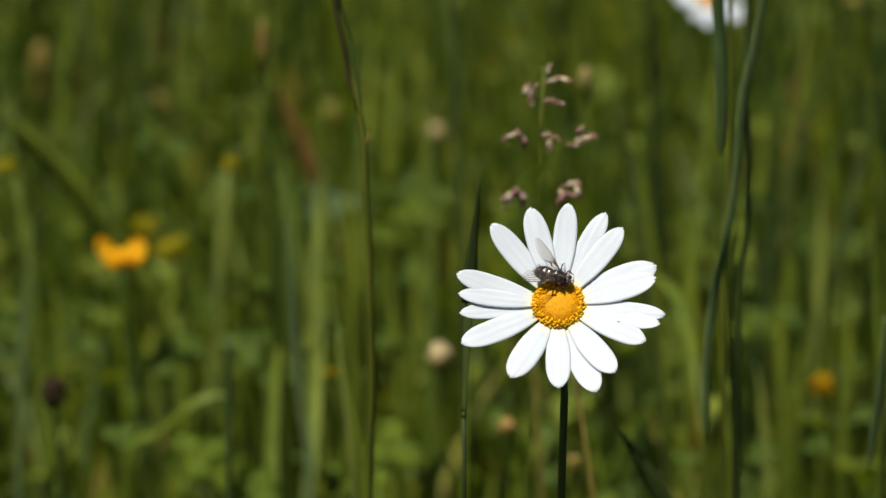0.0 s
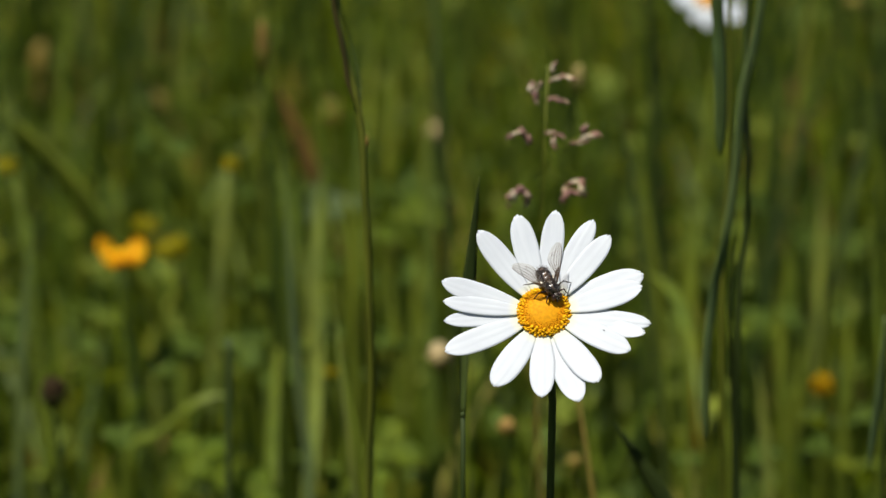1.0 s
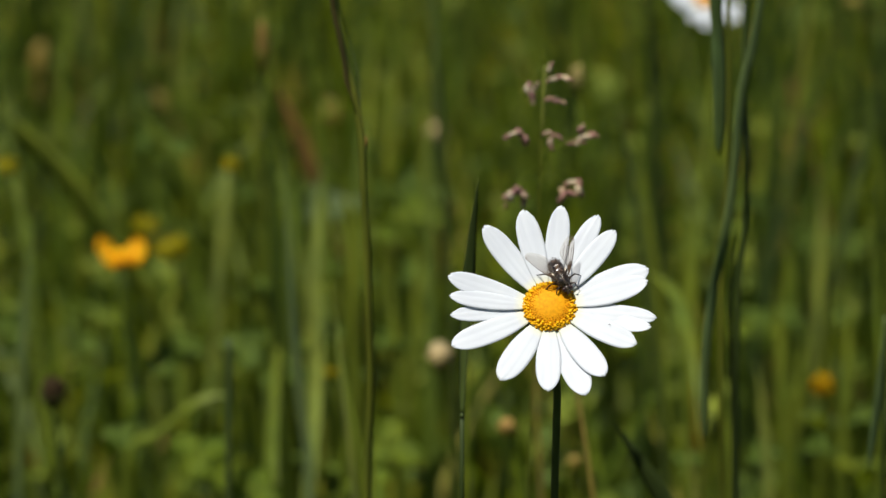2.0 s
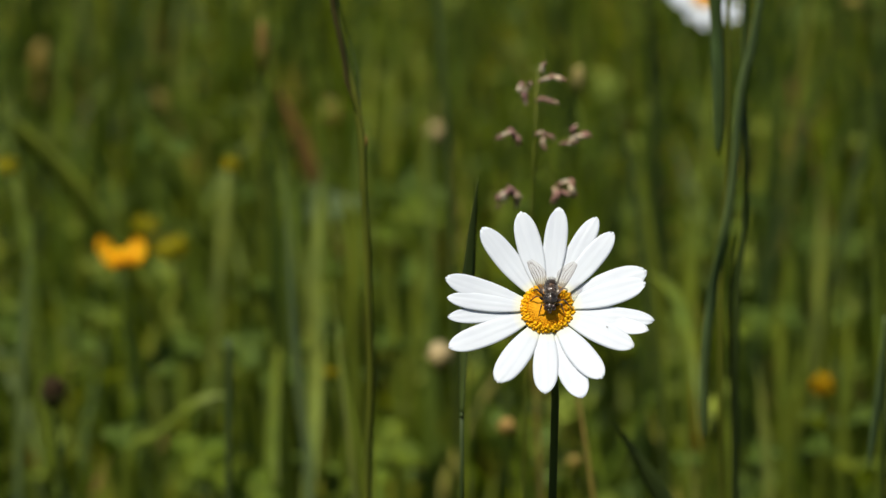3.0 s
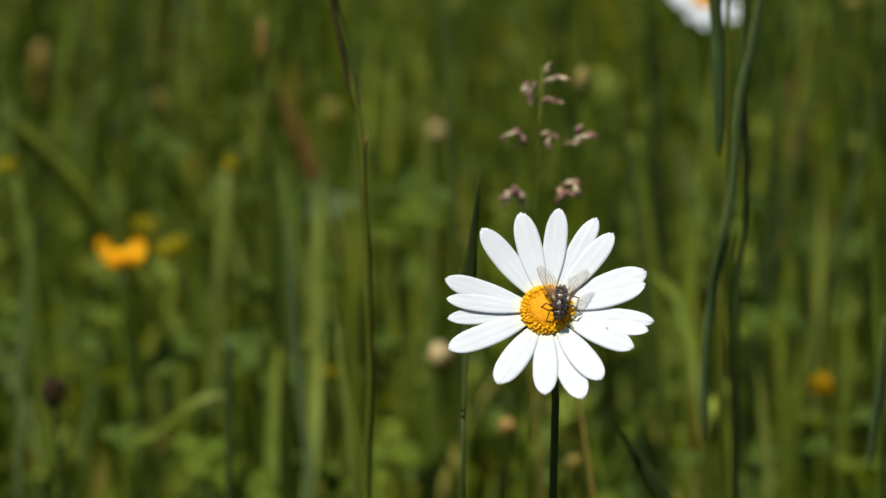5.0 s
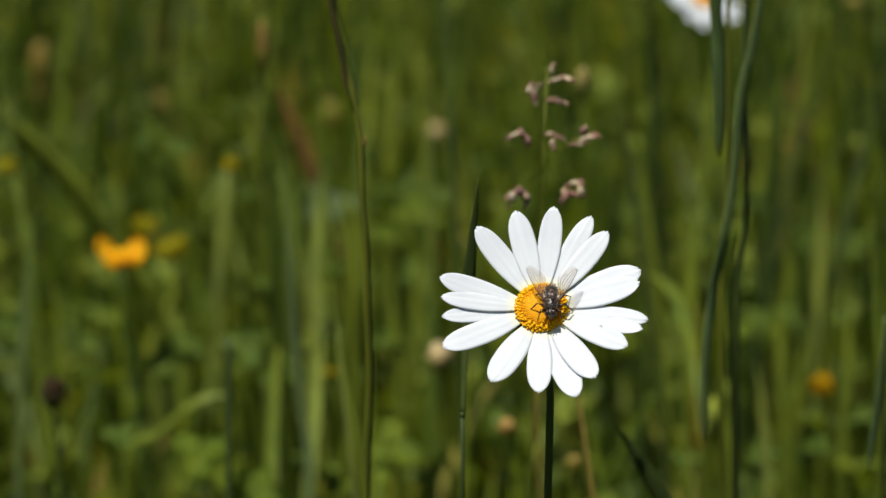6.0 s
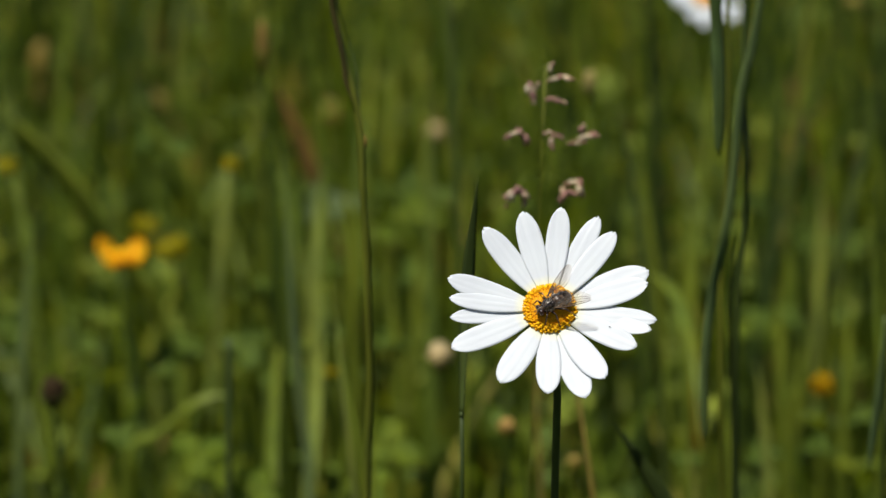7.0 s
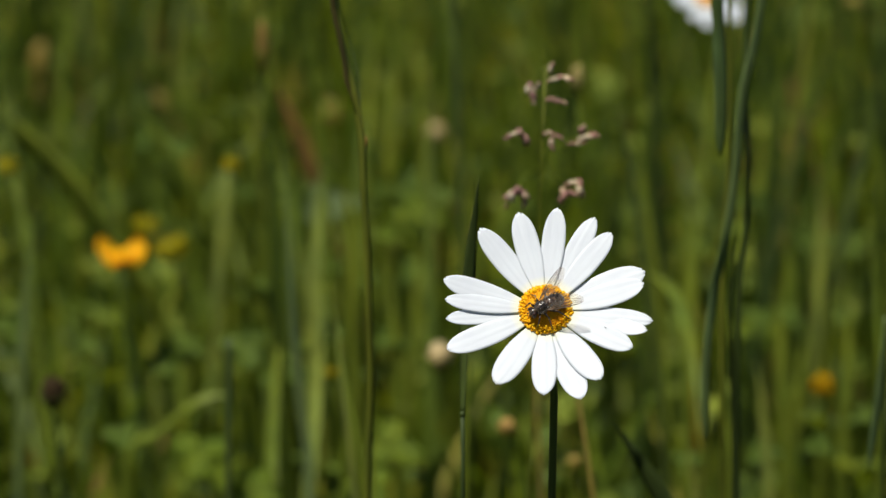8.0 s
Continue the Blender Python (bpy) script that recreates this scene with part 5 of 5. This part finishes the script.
def motions():
    """The wind in the stems, and the fly's way over the disc."""
    walk(cam, [(0, cam_pose), (8, cam_pose)], exposures=[(0, EXPOSURE), (8, EXPOSURE)])
    sway = [
        (0, pose(0.02843, 0.73647, 0.00000, 0.00, -0.00, -0.00)),
        (0.2, pose(0.02868, 0.73640, 0.00000, 0.02, 0.00, 0.20)),
        (0.5, pose(0.02801, 0.73686, -0.00022, 0.50, -0.09, -0.80)),
        (1, pose(0.02748, 0.73630, -0.00057, 0.62, -0.27, -2.03)),
        (1.5, pose(0.02749, 0.73640, -0.00021, 0.12, -0.12, -1.25)),
        (3, pose(0.02667, 0.73651, -0.00016, 0.46, -0.06, -1.86)),
        (3.5, pose(0.02736, 0.73642, 0.00012, 0.03, -0.15, -1.71)),
        (4, pose(0.02702, 0.73728, -0.00012, 0.47, -0.16, -2.15)),
        (4.5, pose(0.02777, 0.73630, -0.00034, 0.53, -0.18, -1.93)),
        (6, pose(0.02664, 0.73705, -0.00019, 0.43, -0.22, -2.39)),
        (6.5, pose(0.02578, 0.73665, -0.00025, 0.40, 0.01, -2.02)),
        (7, pose(0.02750, 0.73704, -0.00019, 0.51, -0.11, -1.41)),
        (7.5, pose(0.02636, 0.73731, -0.00017, 0.69, 0.02, -1.85)),
        (8, pose(0.02834, 0.73701, -0.00017, 0.62, -0.34, -1.77)),
    ]
    walk(daisy, sway)
    fly_rows = [
        (0.00, -0.00084, 0.00563, 0.00160, 0.0, -18.8),
        (0.10, -0.00060, 0.00570, 0.00160, 0.0, -24.0),
        (0.20, 0.00084, 0.00610, 0.00170, 0.0, -56.2),
        (0.40, -0.00018, 0.00551, 0.00180, 0.0, -59.2),
        (0.60, -0.00057, 0.00543, 0.00130, 0.0, -63.9),
        (0.80, -0.00023, 0.00521, 0.00150, 0.0, -71.1),
        (1.00, 0.00134, 0.00554, 0.00150, 0.0, -60.7),
        (1.20, 0.00148, 0.00490, 0.00150, 0.0, -58.4),
        (1.40, 0.00177, 0.00562, 0.00120, 0.0, -61.0),
        (1.70, 0.00281, 0.00641, 0.00100, 0.0, -63.8),
        (2.80, 0.00220, 0.00330, 0.00180, 0.0, -65.8),
        (3.00, 0.00070, 0.00110, 0.00140, -14.0, -92.5),
        (3.20, 0.00081, 0.00090, 0.00140, -14.0, -91.3),
        (3.50, 0.00064, -0.00083, 0.00170, -14.0, -99.6),
        (3.80, 0.00057, -0.00146, 0.00190, -14.0, -98.6),
        (4.00, 0.00067, -0.00101, 0.00190, -14.0, -94.6),
        (4.30, 0.00119, -0.00131, 0.00180, -14.0, -96.9),
        (4.50, 0.00171, -0.00115, 0.00170, -14.0, -97.9),
        (4.70, 0.00327, -0.00077, 0.00170, -14.0, -97.2),
        (5.80, 0.00232, -0.00065, 0.00170, -14.0, -89.5),
        (6.00, 0.00226, -0.00073, 0.00170, -14.0, -91.1),
        (6.20, 0.00198, -0.00053, 0.00170, -14.0, -89.5),
        (6.40, 0.00117, -0.00153, 0.00170, -14.0, -91.2),
        (6.50, 0.00150, -0.00120, 0.00170, -14.0, -104.9),
        (6.60, 0.00061, 0.00031, 0.00200, -8.0, -127.7),
        (6.80, 0.00155, 0.00009, 0.00160, -2.0, -149.5),
        (7.00, 0.00046, -0.00033, 0.00160, -2.0, -149.7),
        (7.20, 0.00073, 0.00011, 0.00160, -2.0, -149.6),
        (7.50, -0.00039, -0.00027, 0.00160, -2.0, -149.4),
        (8.00, -0.00029, -0.00067, 0.00160, -2.0, -149.8),
    ]
    paths = dict(sway)
    times = sorted(paths)
    rows, last = [], None
    for t, u, v, h, tilt, head in fly_rows:
        a = max(x for x in times if x <= t)
        b = min(x for x in times if x >= t)
        flower = paths[a].lerp(paths[b], (t - a) / (b - a) if b > a else 0)
        rows.append((t, flower @ FACE @ pose(u, v, h, 0, 0, head) @ pose(0, 0, 0, 0, tilt, 0)))
    walk(fly, rows)
    # the legs step while the fly walks and turns, the fore legs rub together at rest
    for i, leg in enumerate(fly_legs):
        phase = (i % 2) * math.pi + (i // 3) * math.pi
        steps = []
        for k in range(33):
            t = k * 0.25
            busy = 1.0 if t < 1.0 or 2.6 < t < 3.3 or 6.3 < t < 7.0 else 0.25
            steps.append((t, pose(0, 0, 0, 0, 0, busy * 7 * math.sin(t * 9 + phase))))
        walk(leg, steps)
    # the wings shift a little between settling and grooming
    for s, wing in zip((-1, 1), fly_wings):
        rest = Matrix.Translation((0.0004, s * -0.00105, 0.00315))
        walk(wing, [(t, rest @ pose(0, 0, 0, s * roll, lift, s * out)) for t, roll, lift, out in
                    ((0, 18, 26, 32), (0.5, 14, 20, 35), (1.5, 14, 18, 35), (3, 12, 16, 29), (4.5, 12, 18, 32), (6, 12, 18, 31), (6.6, 14, 20, 28), (8, 14, 20, 25))])
    walk(panicle, [(0, pose(0.0271, 0.9057, 0, 0.00, 0.00, 0)),
        (0.5, pose(0.0271, 0.9057, 0, -0.15, 0.31, 0)),
        (1, pose(0.0271, 0.9057, 0, -0.34, 0.17, 0)),
        (1.5, pose(0.0271, 0.9057, 0, -0.27, 0.15, 0)),
        (3, pose(0.0271, 0.9057, 0, -0.25, -0.23, 0)),
        (3.5, pose(0.0271, 0.9057, 0, -0.32, -0.25, 0)),
        (4, pose(0.0271, 0.9057, 0, -0.22, 0.14, 0)),
        (4.5, pose(0.0271, 0.9057, 0, -0.25, -0.10, 0)),
        (6, pose(0.0271, 0.9057, 0, -0.13, 0.13, 0)),
        (6.5, pose(0.0271, 0.9057, 0, -0.30, -0.02, 0)),
        (7, pose(0.0271, 0.9057, 0, -0.29, 0.08, 0)),
        (7.5, pose(0.0271, 0.9057, 0, -0.20, 0.17, 0)),
        (8, pose(0.0271, 0.9057, 0, -0.23, 0.08, 0))])
    walk(seed, [(0, pose(0.0485, 1.2490, 0, 0.00, 0.00, 0)),
        (0.5, pose(0.0485, 1.2490, 0, -0.23, -0.34, 0)),
        (1, pose(0.0485, 1.2490, 0, -0.46, -0.39, 0)),
        (1.5, pose(0.0485, 1.2490, 0, -0.46, -0.45, 0)),
        (3, pose(0.0485, 1.2490, 0, -0.23, -0.39, 0)),
        (3.5, pose(0.0485, 1.2490, 0, 0.00, -0.28, 0)),
        (4, pose(0.0485, 1.2490, 0, 0.12, -0.22, 0)),
        (4.5, pose(0.0485, 1.2490, 0, 0.12, -0.17, 0)),
        (6, pose(0.0485, 1.2490, 0, 0.24, -0.17, 0)),
        (6.5, pose(0.0485, 1.2490, 0, 0.35, 0.17, 0)),
        (7, pose(0.0485, 1.2490, 0, 0.70, 0.22, 0)),
        (7.5, pose(0.0485, 1.2490, 0, 0.00, -0.11, 0)),
        (8, pose(0.0485, 1.2490, 0, -0.34, -0.45, 0))])
    walk(far_daisy, [(0, pose(0.1447, 1.6533, 0, 0.00, 0.00, 0)),
        (0.5, pose(0.1447, 1.6533, 0, -0.19, -0.29, 0)),
        (1, pose(0.1447, 1.6533, 0, 0.19, -0.09, 0)),
        (1.5, pose(0.1447, 1.6533, 0, 0.19, -0.19, 0)),
        (3, pose(0.1447, 1.6533, 0, 0.19, -0.38, 0)),
        (3.5, pose(0.1447, 1.6533, 0, 0.40, -0.48, 0)),
        (4, pose(0.1447, 1.6533, 0, 0.00, -0.48, 0)),
        (4.5, pose(0.1447, 1.6533, 0, 0.19, -0.38, 0)),
        (6, pose(0.1447, 1.6533, 0, 0.19, -0.38, 0)),
        (6.5, pose(0.1447, 1.6533, 0, 0.19, -0.09, 0)),
        (7, pose(0.1447, 1.6533, 0, -0.19, -0.29, 0)),
        (7.5, pose(0.1447, 1.6533, 0, 0.40, -0.19, 0)),
        (8, pose(0.1447, 1.6533, 0, 0.00, -0.09, 0))])
    walk(stalk_b, [(0, pose(0.0930, 0.9320, 0, 0.00, 0.00, 0)),
        (0.5, pose(0.0930, 0.9320, 0, 0.00, -0.06, 0)),
        (1, pose(0.0930, 0.9320, 0, 0.00, -0.03, 0)),
        (1.5, pose(0.0930, 0.9320, 0, 0.00, -0.06, 0)),
        (3, pose(0.0930, 0.9320, 0, -0.06, -0.09, 0)),
        (3.5, pose(0.0930, 0.9320, 0, -0.06, -0.14, 0)),
        (4, pose(0.0930, 0.9320, 0, 0.00, -0.14, 0)),
        (4.5, pose(0.0930, 0.9320, 0, 0.06, -0.12, 0)),
        (6, pose(0.0930, 0.9320, 0, 0.06, -0.09, 0)),
        (6.5, pose(0.0930, 0.9320, 0, 0.06, -0.09, 0)),
        (7, pose(0.0930, 0.9320, 0, 0.00, -0.09, 0)),
        (7.5, pose(0.0930, 0.9320, 0, 0.00, -0.06, 0)),
        (8, pose(0.0930, 0.9320, 0, 0.00, -0.03, 0))])
    walk(blade_c, [(0, pose(0.0885, 0.9380, 0, 0.00, 0.00, 0)),
        (0.5, pose(0.0885, 0.9380, 0, 0.00, -0.06, 0)),
        (1, pose(0.0885, 0.9380, 0, 0.00, -0.03, 0)),
        (1.5, pose(0.0885, 0.9380, 0, 0.00, -0.06, 0)),
        (3, pose(0.0885, 0.9380, 0, -0.07, -0.09, 0)),
        (3.5, pose(0.0885, 0.9380, 0, -0.07, -0.16, 0)),
        (4, pose(0.0885, 0.9380, 0, 0.00, -0.16, 0)),
        (4.5, pose(0.0885, 0.9380, 0, 0.06, -0.13, 0)),
        (6, pose(0.0885, 0.9380, 0, 0.06, -0.09, 0)),
        (6.5, pose(0.0885, 0.9380, 0, 0.06, -0.09, 0)),
        (7, pose(0.0885, 0.9380, 0, 0.00, -0.09, 0)),
        (7.5, pose(0.0885, 0.9380, 0, 0.00, -0.06, 0)),
        (8, pose(0.0885, 0.9380, 0, 0.00, -0.03, 0))])
    walk(stalk_l, [(0, pose(-0.0225, 0.8625, 0, 0.00, 0.00, 0)),
        (0.5, pose(-0.0225, 0.8625, 0, 0.06, -0.09, 0)),
        (1, pose(-0.0225, 0.8625, 0, 0.06, -0.03, 0)),
        (1.5, pose(-0.0225, 0.8625, 0, 0.12, -0.06, 0)),
        (3, pose(-0.0225, 0.8625, 0, 0.00, -0.06, 0)),
        (3.5, pose(-0.0225, 0.8625, 0, 0.12, -0.06, 0)),
        (4, pose(-0.0225, 0.8625, 0, 0.12, -0.06, 0)),
        (4.5, pose(-0.0225, 0.8625, 0, 0.00, -0.06, 0)),
        (6, pose(-0.0225, 0.8625, 0, 0.06, -0.12, 0)),
        (6.5, pose(-0.0225, 0.8625, 0, 0.06, -0.03, 0)),
        (7, pose(-0.0225, 0.8625, 0, 0.06, -0.09, 0)),
        (7.5, pose(-0.0225, 0.8625, 0, 0.06, -0.06, 0)),
        (8, pose(-0.0225, 0.8625, 0, 0.06, -0.06, 0))])
    walk(blade_k, [(0, pose(0.0024, 0.8052, 0, 0.00, 0.00, 0)),
        (0.5, pose(0.0024, 0.8052, 0, -0.06, -0.03, 0)),
        (1, pose(0.0024, 0.8052, 0, 0.00, -0.03, 0)),
        (1.5, pose(0.0024, 0.8052, 0, 0.12, -0.05, 0)),
        (3, pose(0.0024, 0.8052, 0, 0.06, -0.08, 0)),
        (3.5, pose(0.0024, 0.8052, 0, 0.06, -0.08, 0)),
        (4, pose(0.0024, 0.8052, 0, 0.12, -0.05, 0)),
        (4.5, pose(0.0024, 0.8052, 0, 0.06, -0.03, 0)),
        (6, pose(0.0024, 0.8052, 0, 0.00, -0.05, 0)),
        (6.5, pose(0.0024, 0.8052, 0, 0.12, -0.08, 0)),
        (7, pose(0.0024, 0.8052, 0, 0.00, -0.08, 0)),
        (7.5, pose(0.0024, 0.8052, 0, 0.06, -0.08, 0)),
        (8, pose(0.0024, 0.8052, 0, -0.06, -0.05, 0))])
    walk(stalk_m, [(0, pose(0.0082, 1.3475, 0, 0, 0.17, 0)), (0.5, pose(0.0082, 1.3475, 0, 0, -0.33, 0)), (1, pose(0.0082, 1.3475, 0, 0, -0.92, 0)), (1.5, pose(0.0082, 1.3475, 0, 0, -1.06, 0)), (3, pose(0.0082, 1.3475, 0, 0, -0.59, 0)), (3.5, pose(0.0082, 1.3475, 0, 0, -0.40, 0)), (4.5, pose(0.0082, 1.3475, 0, 0, -0.20, 0)), (6, pose(0.0082, 1.3475, 0, 0, -0.26, 0)), (7, pose(0.0082, 1.3475, 0, 0, 0.00, 0)), (8, pose(0.0082, 1.3475, 0, 0, 0.26, 0))])


motions()
